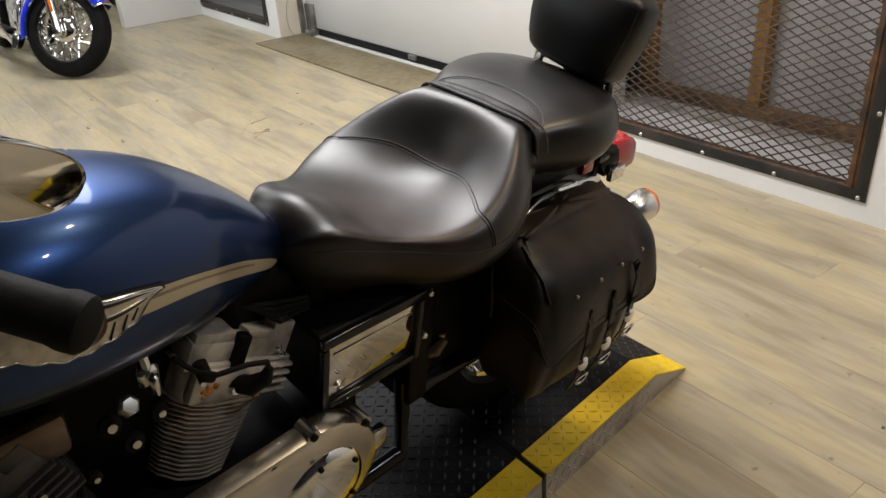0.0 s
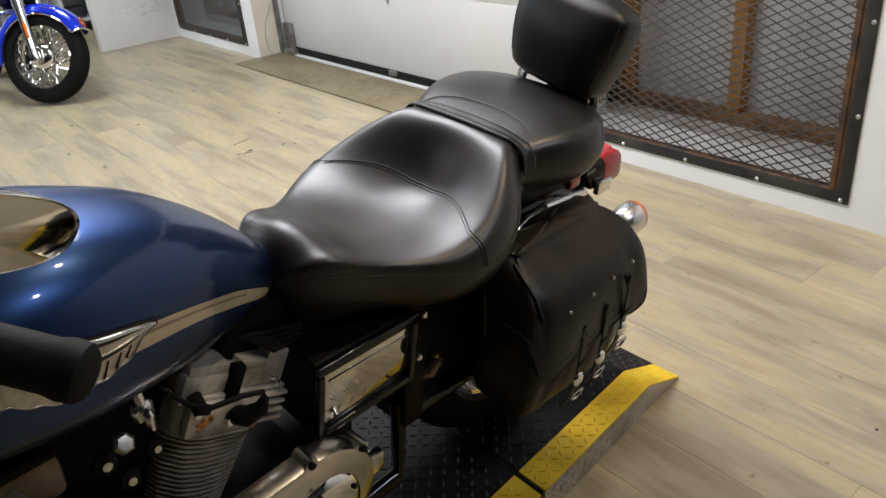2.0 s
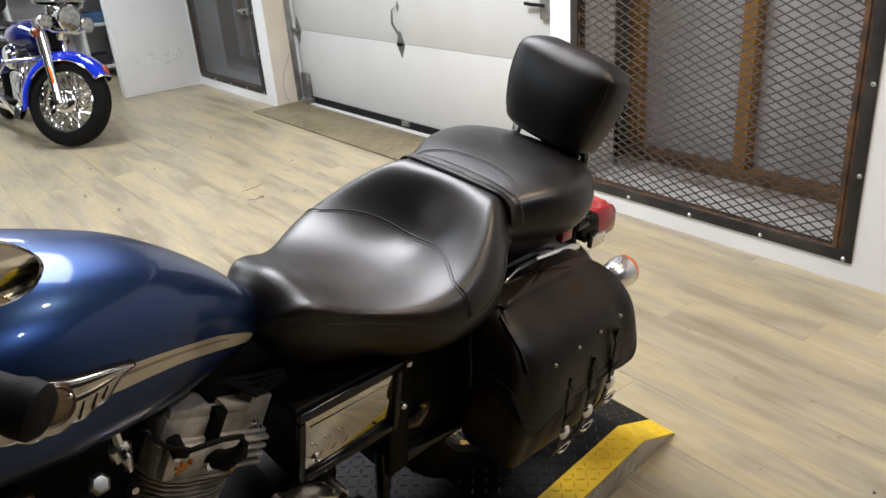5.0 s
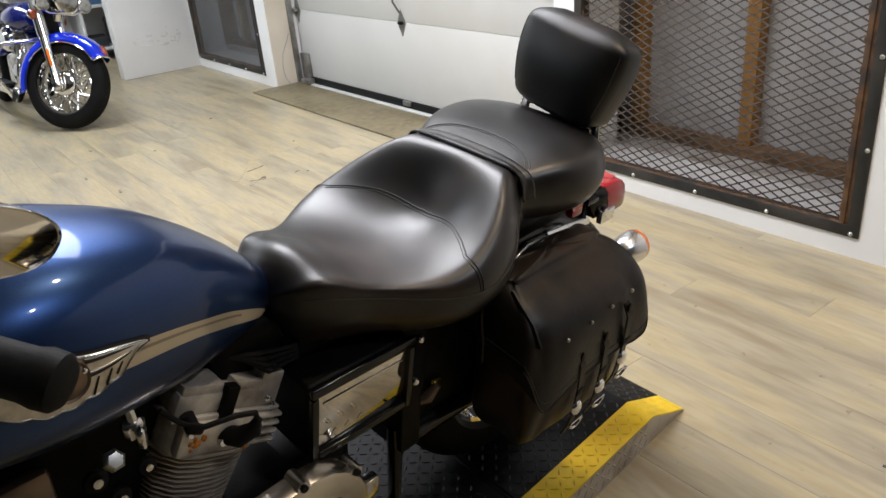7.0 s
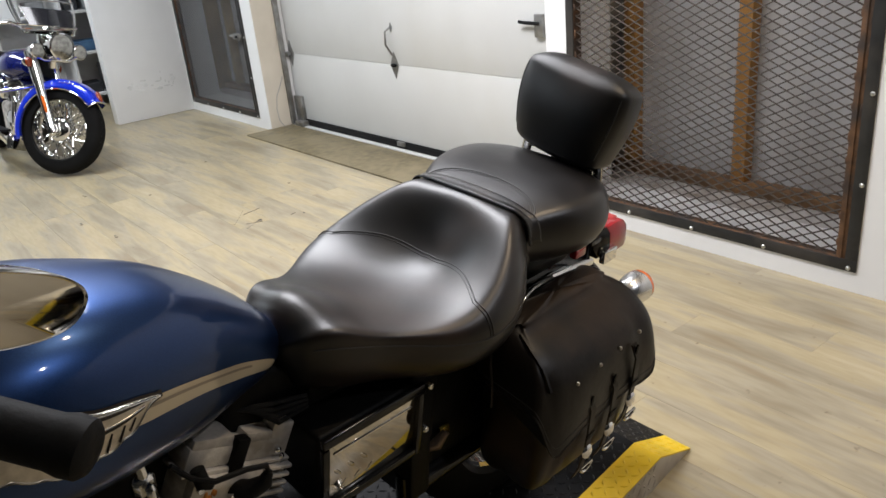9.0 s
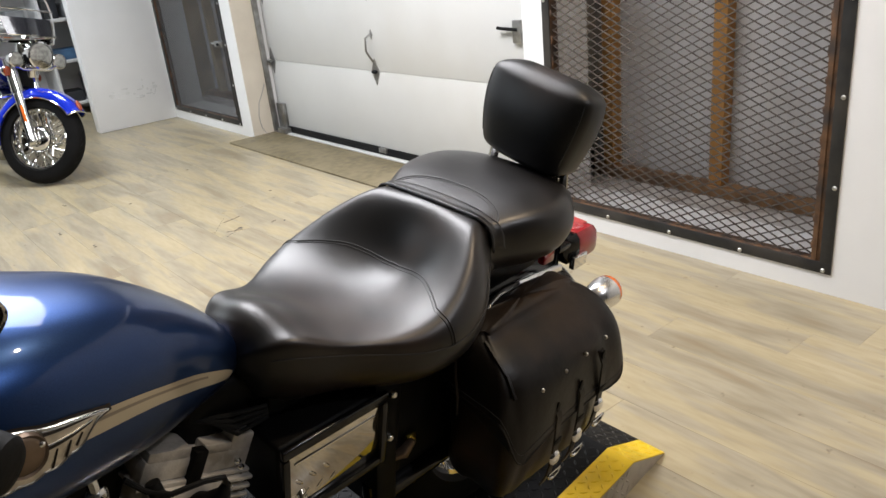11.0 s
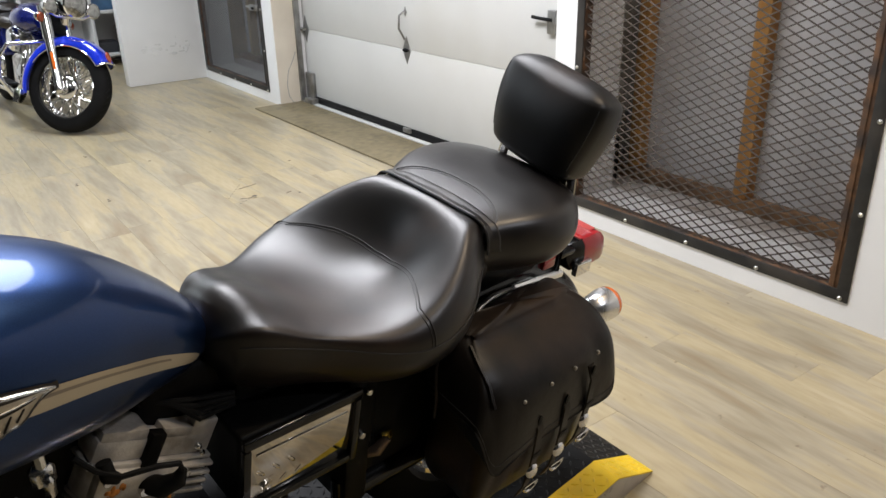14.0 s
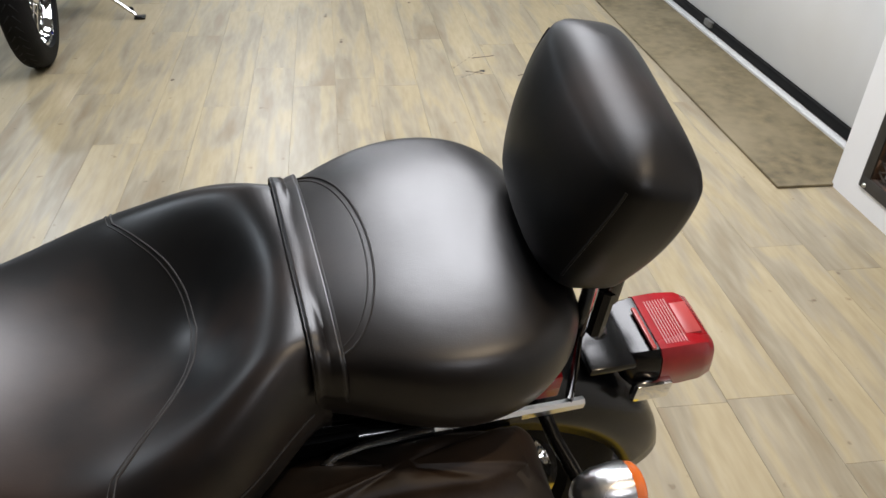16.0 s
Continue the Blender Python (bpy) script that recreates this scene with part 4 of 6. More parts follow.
# strap across the join, with welted edges, and the curved seam behind it
BU0, BU1 = -0.034, -0.006
rows = []
for i in range(9):
    u = BU0 + (BU1 - BU0) * i / 8
    ur = min(u, -0.020)
    rim = max(spline(P_RIM, u), spline(R_RIM, ur))
    out = max(spline(P_RIM, u) + spline(P_OUT, u), spline(R_RIM, ur) + spline(R_OUT, ur)) - rim + 0.0025
    half = pad_section(u, rim, out, lambda a, b: max(pillion_skin(a, b), rider_skin(ur, b) if a < -0.02 else 0.0), pillion_side(u) - 0.004, 0.772)[:33]
    bow = 0.0010 * math.sin(math.pi * i / 8)
    row = [(-v, z) for v, z in half[:0:-1]] + half
    rows.append([Q(u, v, z + 0.0036 + bow) for v, z in row])
STRAP = part("seat_strap", Form().loft(rows, False), LEATHER, BIKE, "leather strap across the seat join", weld=False, angle=60)
STRAP.modifiers.new("Solidify", "SOLIDIFY").thickness = 0.0025
for row, r in ((rows[0], 0.0018), (rows[-1], 0.0011)):
    seam("strap_edge", [p + Vector((0, 0, 0.0002)) for p in row], STRAP, r, LEATHER)
arc = [(-0.008 + 0.054 * math.sqrt(max(0, 1 - q * q)), 0.128 * q) for q in [math.sin(math.pi / 2 * k / 30) for k in range(-30, 31)]]
seam("seam", along(pillion_skin, arc, 0.0006), PIL, 0.0013)
seam("seam", along(pillion_skin, [(u - 0.006, v * 0.96) for u, v in arc[2:-2]], 0.0002), PIL, 0.0008)

# backrest pad
def backrest():
    H = [(0.0, 0.088), (0.08, 0.101), (0.25, 0.111), (0.5, 0.121), (0.72, 0.1245), (0.88, 0.121), (0.96, 0.111), (1.0, 0.098)]
    rings, welt = [], []
    turn = Matrix.Translation(P(0.268, -0.012, 0.983)) @ Matrix.Rotation(radians(-2.4), 4, "Z") @ Matrix.Rotation(radians(6.4), 4, "X") @ Matrix.Rotation(radians(10.5), 4, "Y")
    n = 32
    for i in range(n + 1):
        t = i / n
        hw = spline(H, t) * 1.02
        e = math.sqrt(max(0.0, 1 - max(0.0, (t - 0.86) / 0.145) ** 2)) if t > 0.86 else math.sqrt(max(0.02, 1 - max(0.0, (0.12 - t) / 0.125) ** 2))
        th = 0.055 * (0.8 + 0.2 * math.sin(math.pi * t))
        ring = []
        for k in range(44):
            a = 2 * math.pi * k / 44
            c, s = math.cos(a), math.sin(a)
            vv = hw * (0.55 + 0.45 * e) * math.copysign(abs(c) ** 0.52, c)
            crown = 0.012 * (1 - (vv / hw) ** 2) * math.sin(math.pi * min(1, t + 0.1)) ** 0.5
            uu = th * e * math.copysign(abs(s) ** 0.5, s) - (crown if s < 0 else 0)
            ring.append(turn @ Vector((uu, vv, (t - 0.5) * 0.194)))
        rings.append(ring)
        welt.append((ring[26], ring[40]))
    pad = part("backrest_pad", Form().loft(rings, True, True), BACKLEATHER, BIKE, "padded black leather passenger backrest")
    seam("welt", [a for a, b in welt[6:28]], pad, 0.0016, LEATHER)
    seam("welt", [b for a, b in welt[6:28]], pad, 0.0016, LEATHER)
    return pad


backrest()
for sgn in (-1, 1):
    SISSY = part("sissy_bar", Form().tube([P(0.262, sgn * 0.085, 0.92), P(0.258, sgn * 0.092, 0.87), P(0.260, sgn * 0.092, 0.815)], 0.0120, 10, flat=0.45), CHROME, BIKE, "chrome backrest upright")
    part("lower_upright", Form().tube([P(0.260, sgn * 0.092, 0.815), P(0.275, sgn * 0.086, 0.72), P(0.285, sgn * 0.078, 0.66)], 0.0085, 8, flat=0.5), BLACKMET, SISSY, "black lower upright")
part("pad_bracket", Form().box(0.305, 0.325, -0.058, 0.060, 0.80 + B, 0.91 + B, 0.006).tube([P(0.32, 0.05, 0.83), P(0.37, 0.075, 0.80), P(0.395, 0.08, 0.825)], 0.011, 8).tube([P(0.31, -0.05, 0.82), P(0.30, -0.062, 0.77), P(0.33, -0.03, 0.72)], 0.011, 8), BLACKMET, SISSY, "black pad bracket")
part("cross_rail", Form().tube([P(0.262, -0.090, 0.878), P(0.270, -0.04, 0.884), P(0.272, 0.04, 0.888), P(0.264, 0.085, 0.886)], 0.010, 10, flat=0.4), CHROME, SISSY, "flat chrome cross bar")
for v in (0.045, 0.075):
    part("bolt", Form().lathe([(0, 0.008), (0.006, 0.008), (0.008, 0.0)], P(0.385, v, 0.825), (0.3, 0, 1), 10), CHROME, SISSY)

# rear fender: a curved shell over the wheel
AX_U, AX_W = 0.120, 0.385
fen = Form()
rings = []
for i in range(29):
    a = radians(152 - 142 * i / 28)
    hw = 0.084 - 0.010 * (i / 28)
    rr = 0.375
    ring = []
    for k in range(17):
        q = -1 + k / 8
        drop = 0.075 * abs(q) ** 3.2
        ring.append(P(AX_U + (rr - drop) * math.cos(a), hw * math.copysign(abs(q) ** 0.75, q), AX_W + (rr - drop) * math.sin(a) * 0.80))
    rings.append(ring)
FEN = part("rear_fender", fen.loft(rings, False), BLACKMET, BIKE, "gloss black rear fender", weld=False)
FEN.modifiers.new("Solidify", "SOLIDIFY").thickness = 0.003


def wheel(parent, centre, radius, width, rim_r, spokes=True, axis=(0, 1, 0), mats=None, tread_cuts=True, rubber=TYRE):
    """Tyre, rim, hub and crossed wire spokes about a level axle."""
    c, ax = Vector(centre), Vector(axis).normalized()
    hw, n = width / 2, 14
    prof = [(rim_r, -hw * 0.72)]
    for k in range(n + 1):
        a = math.pi * k / n
        prof.append((rim_r + (radius - rim_r) * (0.12 + 0.88 * math.sin(a) ** 0.62), -hw * math.copysign(abs(math.cos(a)) ** 0.7, math.cos(a))))
    prof.append((rim_r, hw * 0.72))
    wl = part("wheel", Form().lathe([(rim_r + 0.012, -hw * 0.74), (rim_r + 0.006, -hw * 0.80), (rim_r - 0.006, -hw * 0.70), (rim_r - 0.014, -hw * 0.35), (rim_r - 0.022, -hw * 0.15), (rim_r - 0.022, hw * 0.15), (rim_r - 0.014, hw * 0.35), (rim_r - 0.006, hw * 0.70), (rim_r + 0.006, hw * 0.80), (rim_r + 0.012, hw * 0.74)], c, ax, 48), CHROME, parent, "wheel with chrome rim")
    part("tyre", Form().lathe(prof, c, ax, 56), rubber, wl, "black rubber tyre")
    if tread_cuts:
        tr = Form()
        for k in range(44):
            for s in (-1, 1):
                a0 = 2 * math.pi * k / 44
                e1 = ax.cross(Vector((0, 0, 1))).normalized()
                e2 = ax.cross(e1)
                pts = []
                for j in range(4):
                    a = a0 + 0.05 * j
                    h = s * hw * (0.12 + 0.2 * j)
                    rr = rim_r + (radius - rim_r) * (0.12 + 0.88 * max(0.0, 1 - (h / hw) ** 2) ** 0.34) + 0.0006
                    pts.append(c + ax * h + (e1 * math.cos(a) + e2 * math.sin(a)) * rr)
                tr.tube(pts, 0.0035, 4)
        tagged(part("tread_groove", tr, RUBBER, wl, weld=False), kind="stuff")
    return wl


def hub_and_spokes(parent, c, ax, rim_r, hub_r, hub_w, n=40):
    c, ax = Vector(c), Vector(ax).normalized()
    hb = part("hub", Form().lathe([(0, hub_w), (hub_r * 0.35, hub_w), (hub_r * 0.45, hub_w * 0.93), (hub_r * 0.9, hub_w * 0.80), (hub_r, hub_w * 0.6), (hub_r, -hub_w * 0.6), (hub_r * 0.9, -hub_w * 0.80), (0, -hub_w)], c, ax, 32), CHROME, parent, "polished chrome hub")
    e1 = ax.cross(Vector((0, 0, 1))).normalized()
    e2 = ax.cross(e1)
    f = Form()
    for k in range(n):
        s = 1 if k % 2 else -1
        a = 2 * math.pi * k / n
        b = a + (0.55 if (k // 2) % 2 else -0.55)
        f.tube([c + ax * (s * hub_w * 0.62) + (e1 * math.cos(b) + e2 * math.sin(b)) * hub_r * 0.92, c + (e1 * math.cos(a) + e2 * math.sin(a)) * (rim_r - 0.018)], 0.0032, 5)
    tagged(part("spoke", f, CHROME, parent, "chrome wire spokes", weld=False), kind="stuff")
    return hb


rw = wheel(BIKE, P(AX_U, 0.0, 0.31 + 0.08), 0.310, 0.13, 0.205)
hub_and_spokes(rw, P(AX_U, 0.0, 0.39), (0, -1, 0), 0.205, 0.055, 0.05)

# chrome fender strut with its slot
strut = Form()
for (q0, q1, off) in ((0.0, 1.0, 0.0),):
    pts = [P(-0.034, -0.146, 0.708), P(-0.026, -0.143, 0.717), P(-0.010, -0.138, 0.724), P(0.02, -0.131, 0.725), P(0.06, -0.124, 0.717), P(0.115, -0.114, 0.702)]
    strut.tube(pts, [0.003, 0.004, 0.0045, 0.005, 0.0055, 0.006], 8, flat=0.8)
STRUT = part("fender_strut", strut, SATIN, BIKE, "chrome fender strut")
bar = Form()
a, b = P(0.100, -0.117, 0.706), P(0.305, -0.080, 0.648)
d = (b - a).normalized()
bar.loft([[a + d * (q * (b - a).length) + Vector(o) for o in ((0, -0.005, -0.006), (0, 0.004, -0.007), (0, 0.005, 0.006), (0, -0.002, 0.009), (0, -0.006, 0.005))] for q in (0, 0.03, 0.97, 1.0)], True, True)
BARP = part("strut_plate", bar, SATIN, STRUT)
part("strut_slot", Form().loft([[a + d * (q * (b - a).length) + Vector(o) for o in ((0, -0.0068, -0.003), (0, -0.0055, -0.003), (0, -0.0055, 0.004), (0, -0.0068, 0.004))] for q in (0.12, 0.55)], True, True), BLACKMET, BARP)
part("red_reflector", Form().box(0.225, 0.262, -0.090, -0.072, 0.685 + B, 0.725 + B, 0.004), REDBACK, BIKE, "dark red side reflector")

# tail lamp
TW = 0.632


def tail_ring(u, hv, hh, lift=0.0):
    o = [(-0.80, -1), (0.80, -1), (0.97, -0.72), (1.0, 0.0), (0.97, 0.72), (0.80, 1), (-0.80, 1), (-0.97, 0.72), (-1.0, 0.0), (-0.97, -0.72)]
    return [P(0.385 + (u - 0.385) * 0.94 - 0.006 * y, 0.008 + hv * 0.92 * x, TW + lift + hh * 0.92 * y) for x, y in o]


TAIL = part("tail_light", Form().loft([tail_ring(0.385, 0.045, 0.030), tail_ring(0.398, 0.058, 0.040), tail_ring(0.434, 0.062, 0.043)], True, True), BLACKMET, BIKE, "black tail lamp housing")
part("red_lens", Form().loft([tail_ring(0.435, 0.063, 0.044), tail_ring(0.470, 0.064, 0.045), tail_ring(0.502, 0.062, 0.043, -0.001), tail_ring(0.522, 0.055, 0.036, -0.003), tail_ring(0.532, 0.042, 0.026, -0.005), tail_ring(0.535, 0.022, 0.012, -0.006)], True, True), REDBACK, TAIL, "red tail lamp lens with ribbed top")
rib = Form()
for k in range(8):
    u = 0.438 + 0.0042 * k
    rib.tube([P(u, -0.032, TW + 0.0410), P(u, 0.042, TW + 0.0410)], 0.0009, 5)
part("lens_rib", rib, PALELENS, TAIL, "pale ribs on the lens top", weld=False)
part("lens_window", Form().box(0.472, 0.496, -0.020, 0.034, TW + 0.034 + B, TW + 0.0405 + B, 0.001), PALELENS, TAIL)
part("reflector_strip", Form().box(0.412, 0.418, -0.040, 0.030, TW + 0.043 + B, TW + 0.048 + B, 0.001), PALELENS, TAIL, "pale reflector strip")
part("lamp_bracket", Form().box(0.395, 0.448, -0.062, -0.046, TW - 0.040 + B, TW - 0.006 + B, 0.004), CHROME, TAIL, "chrome lamp bracket")
part("plate_bracket", Form().box(0.325, 0.390, -0.050, 0.060, TW + 0.02 + B, TW + 0.034 + B, 0.004), BLACKMET, TAIL)

# turn signal
SIG = part("turn_signal", Form().lathe([(0.0, -0.045), (0.012, -0.045), (0.022, -0.038), (0.031, -0.018), (0.0345, 0.005), (0.0345, 0.02), (0.033, 0.021)], P(0.296, -0.195, 0.632), (1, -0.05, 0.02), 28), SATIN, BIKE, "chrome bullet turn signal")
part("amber_lens", Form().lathe([(0.0335, 0.019), (0.0335, 0.028), (0.030, 0.034), (0.018, 0.040), (0.0, 0.042)], P(0.296, -0.195, 0.632), (1, -0.05, 0.02), 28), AMBER, SIG, "amber lens")
part("signal_stalk", Form().tube([P(0.270, -0.185, 0.630), P(0.255, -0.12, 0.640), P(0.250, -0.07, 0.65)], 0.009, 10), BLACKMET, SIG)

# saddlebag
def crumple(x, y):
    """Soft folds in old leather."""
    return 0.0045 * (abs(math.sin(x + 1.7 * math.sin(y * 0.35))) - 0.6) + 0.003 * math.sin(2.3 * x - y + math.sin(1.9 * x))


def saddlebag():
    #     height, front u, rear u, inner v, outer v
    LV = [(0.345, -0.060, 0.120, -0.160, -0.225), (0.358, -0.095, 0.170, -0.140, -0.258), (0.40, -0.116, 0.205, -0.122, -0.286), (0.46, -0.125, 0.224, -0.117, -0.300), (0.53, -0.128, 0.234, -0.117, -0.303), (0.59, -0.127, 0.238, -0.117, -0.298), (0.635, -0.122, 0.238, -0.117, -0.288), (0.66, -0.116, 0.235, -0.118, -0.274), (0.682, -0.106, 0.230, -0.120, -0.248), (0.698, -0.092, 0.220, -0.128, -0.212), (0.708, -0.074, 0.200, -0.138, -0.182)]

    def shell(w, a, grow, ex, fold):
        """A point of the bag's skin at a height and an angle about it."""
        u0, u1, vi, vo = (spline([(r[0], r[k]) for r in LV], w) for k in (1, 2, 3, 4))
        cu, cv, hu, hv = (u0 + u1 - 0.020) / 2, (vi + vo) / 2, (u1 - 0.020 - u0) / 2 + grow, (vi - vo) / 2 + grow
        c, s = math.cos(a), math.sin(a)
        return P(cu + (hu + fold) * math.copysign(abs(c) ** ex, c), cv + (hv + fold) * math.copysign(abs(s) ** ex, s), w)

    n = 64
    rings = []
    for i in range(37):
        w = 0.345 + (0.703 - 0.345) * i / 36
        # belly folds near the bottom, a dent in the front gusset
        rings.append([shell(w, a, -0.004, 0.40, 0.003 * math.sin(5 * a + 20 * w) + crumple(3.1 * a, 26 * w) - 0.010 * math.exp(-((a - math.pi) / 0.35) ** 2) * math.sin(math.pi * i / 36)) for a in [2 * math.pi * k / n for k in range(n)]])
    bag = part("saddlebag", Form().loft(rings, True, True), BAGLEATHER, BIKE, "worn dark brown leather saddlebag with buckled straps", angle=60)

    # lid: a shell over the top, hanging deep over the outer face, shorter at the ends
    m = 30
    rings = []
    for i in range(m + 1):
        t = i / m
        ring = []
        for k in range(n):
            a = 2 * math.pi * k / n
            c, s = math.cos(a), math.sin(a)
            outer, front = max(0.0, -s), max(0.0, -c)
            corner = (abs(c * s) * 2) ** 4
            hem = 0.640 - 0.112 * smooth(0.25, 0.85, outer) - 0.036 * smooth(0.35, 0.9, front) - 0.026 * smooth(0.5, 0.95, max(0.0, c)) + 0.005 * math.sin(7 * a)
            w = hem + (0.712 - hem) * t
            loose = (1 - t) ** 1.5
            fold = crumple(2.6 * a + 0.8, 24 * w) * 0.8 + loose * (0.004 + 0.010 * corner * (s < 0) + 0.006 * smooth(0.6, 1.0, front))
            p = shell(min(w, 0.7065), a, 0.0055, 0.36, fold)
            ring.append(Vector((p.x, p.y, w + B)))
        rings.append(ring)
    c_ = sum(rings[-1], Vector()) / n
    for s_, h_ in ((0.88, 0.004), (0.68, 0.007), (0.42, 0.009), (0.15, 0.010)):
        rings.append([c_ + (p - c_) * s_ + Vector((0, 0, h_ + 0.002 * math.sin(9 * p.x * 8))) for p in rings[m]])
    lid = part("lid", Form().loft(rings, True, True), BAGLEATHER, bag, "leather lid flap hanging over the outer face", weld=False, angle=60)
    seam("lid_edge", rings[0] + [rings[0][0]], lid, 0.0022, BAGLEATHER)
    seam("lid_stitch", [p + (p - c_).normalized() * 0.001 for p in rings[3]] + [rings[3][0]], lid, 0.0007, THREAD)
    # crease where the front end of the lid turns down
    seam("fold", [shell(0.702, math.pi + 0.30, 0.006, 0.36, 0.0), shell(0.690, math.pi + 0.50, 0.008, 0.36, 0.0), shell(0.672, math.pi + 0.66, 0.010, 0.36, 0.0), shell(0.64, math.pi + 0.74, 0.010, 0.36, 0.0)], lid, 0.004, BAGLEATHER)
    for u, w in ((-0.012, 0.452), (0.060, 0.462), (0.128, 0.496)):
        pts = [P(u, -0.300, w + 0.135), P(u, -0.3125, w + 0.110), P(u, -0.3135, w + 0.06), P(u + 0.001, -0.3115, w + 0.01), P(u + 0.002, -0.3045, w - 0.04), P(u + 0.002, -0.292, w - 0.075)]
        rows_ = [[p + Vector((-0.009, 0.0, 0)), p + Vector((-0.0075, -0.003, 0)), p + Vector((0.0075, -0.003, 0)), p + Vector((0.009, 0.0, 0))] for p in pts]
        st = part("strap", Form().loft(rows_, True, True), BAGLEATHER, bag, "leather buckle strap", weld=False)
        buc = Form().tube([P(u + 0.001 + 0.018 * math.cos(a), -0.319 - 0.003 * math.sin(a), w - 0.020 + 0.022 * math.sin(a)) for a in [radians(190 + 10 * j) for j in range(17)]], 0.003, 8)
        buc.tube([P(u - 0.017, -0.318, w - 0.024), P(u + 0.019, -0.318, w - 0.024)], 0.0022, 6)
        part("buckle", buc, CHROME, st, "chrome buckle", weld=False)
        part("concho", Form().lathe([(0, 0.007), (0.008, 0.006), (0.014, 0.003), (0.0155, 0.0)], P(u, -0.315, w + 0.008), (0, -1, 0.15), 20), CHROME, st, "chrome concho")
        part("strap_loop", Form().box(u - 0.012, u + 0.012, -0.3185, -0.3165, w + 0.044 + B, w + 0.056 + B, 0.0008), BLACKMATT, st, "dark leather keeper loop")
        part("strap_slot", Form().loft([[P(u + 0.006 * math.cos(q) * s_, -0.3085 - d_, w + 0.125 + 0.013 * math.sin(q) * s_) for q in [math.pi * j / 8 for j in range(16)]] for s_, d_ in ((1.0, 0.0), (1.0, 0.003), (0.6, 0.0035))], True, True), BLACKMATT, lid, "dark slot for the strap")
    for u, w in ((-0.050, 0.632), (0.020, 0.636), (0.085, 0.640), (0.150, 0.646)):
        part("rivet", Form().ball(P(u, -0.2965, w), 0.0042, seg=8, rows=6), EMBLEM, lid)
    part("lace", Form().tube([P(-0.136, -0.165, 0.690), P(-0.150, -0.178, 0.66), P(-0.148, -0.184, 0.61), P(-0.154, -0.190, 0.575)], 0.0026, 6), BAGLEATHER, bag, "hanging leather lace")
    return bag


saddlebag()

# battery box with polished cover
BOX = part("battery_box", Form().box(-0.108, 0.150, 0.004, 0.20, -0.072, 0.078, 0.008, seg=3), BLACKMATT, BIKE, "gloss black battery side box")
part("box_lip", Form().box(-0.107, 0.107, -0.008, 0.0035, 0.0595, 0.079, 0.004, seg=3), BLACKMET, BOX)
part("box_frame", Form().box(-0.107, -0.0935, -0.008, 0.0035, -0.073, 0.059, 0.003).box(0.0935, 0.107, -0.008, 0.0035, -0.073, 0.059, 0.003).box(-0.093, 0.093, -0.008, 0.0035, -0.073, -0.0575, 0.003), BLACKMET, BOX)
COVER = part("side_cover", Form().box(-0.0925, 0.0925, -0.0015, 0.006, -0.0565, 0.0585, 0.0015), MIRROR, BOX, "mirror-polished flat side cover")
part("cover_bead", Form().box(-0.084, 0.082, -0.0045, -0.001, 0.0375, 0.0415, 0.0015), CHROME, COVER)
# two staggered rows of low lozenges on the left part of the cover
lug = Form()
lug.loft([[Vector((0.0115 * s_ * math.cos(q), -d_, 0.0034 * s_ * math.sin(q))) for q in [2 * math.pi * j / 12 for j in range(12)]] for s_, d_ in ((1.0, 0.0), (0.86, 0.0008), (0.55, 0.0014), (0.15, 0.0016))], True, True)
lug = lug.mesh("cover_lozenge", MIRROR, 50, True)
for k in range(6):
    t_ = new("cover_lozenge", lug)
    t_.parent = COVER
    t_.matrix_basis = Matrix.Translation((-0.075 + 0.0268 * (k // 2) + (0.0134 if k % 2 else 0.0), -0.0014, -0.034 if k % 2 else -0.002)) @ Matrix.Rotation(radians(-48 if k % 2 else 48), 4, "Y")
BOX.matrix_basis = Matrix.Translation(P(-0.3915, -0.142, 0.604)) @ Matrix.Rotation(radians(1.7), 4, "X") @ Matrix.Rotation(radians(2.0), 4, "Y")
for u, w in ((-0.267, 0.661), (-0.277, 0.572)):
    part("side_bolt", Form().lathe([(0, 0.0085), (0.005, 0.008), (0.008, 0.0045), (0.008, -0.02)], P(u, -0.142, w), (0, -1, 0.1), 12), CHROMEDULL, BIKE, "small chrome bolt")
part("inner_panel", Form().box(-0.285, 0.02, -0.105, -0.092, 0.36 + B, 0.70 + B, 0.006), BLACKMATT, BIKE)
part("frame_post", Form().box(-0.300, -0.250, -0.138, 0.09, 0.40 + B, 0.70 + B, 0.008), BLACKMATT, BIKE)
part("swingarm", Form().tube([P(-0.28, -0.10, 0.40), P(0.105, -0.10, 0.39)], 0.026, 10).tube([P(-0.28, 0.10, 0.40), P(0.105, 0.10, 0.39)], 0.026, 10), BLACKMET, BIKE)
part("shock", Form().tube([P(-0.06, -0.105, 0.66), P(0.05, -0.105, 0.42)], 0.024, 12), BLACKMET, BIKE)
part("seat_base", Form().box(-0.47, 0.22, -0.085, 0.085, 0.69 + B, 0.775 + B, 0.02), VINYL, BIKE)
part("backbone_cover", Form().box(-0.60, -0.40, -0.062, 0.075, 0.69 + B, 0.782 + B, 0.018, seg=3), BLACKMATT, BIKE, "black frame cover between tank and seat")
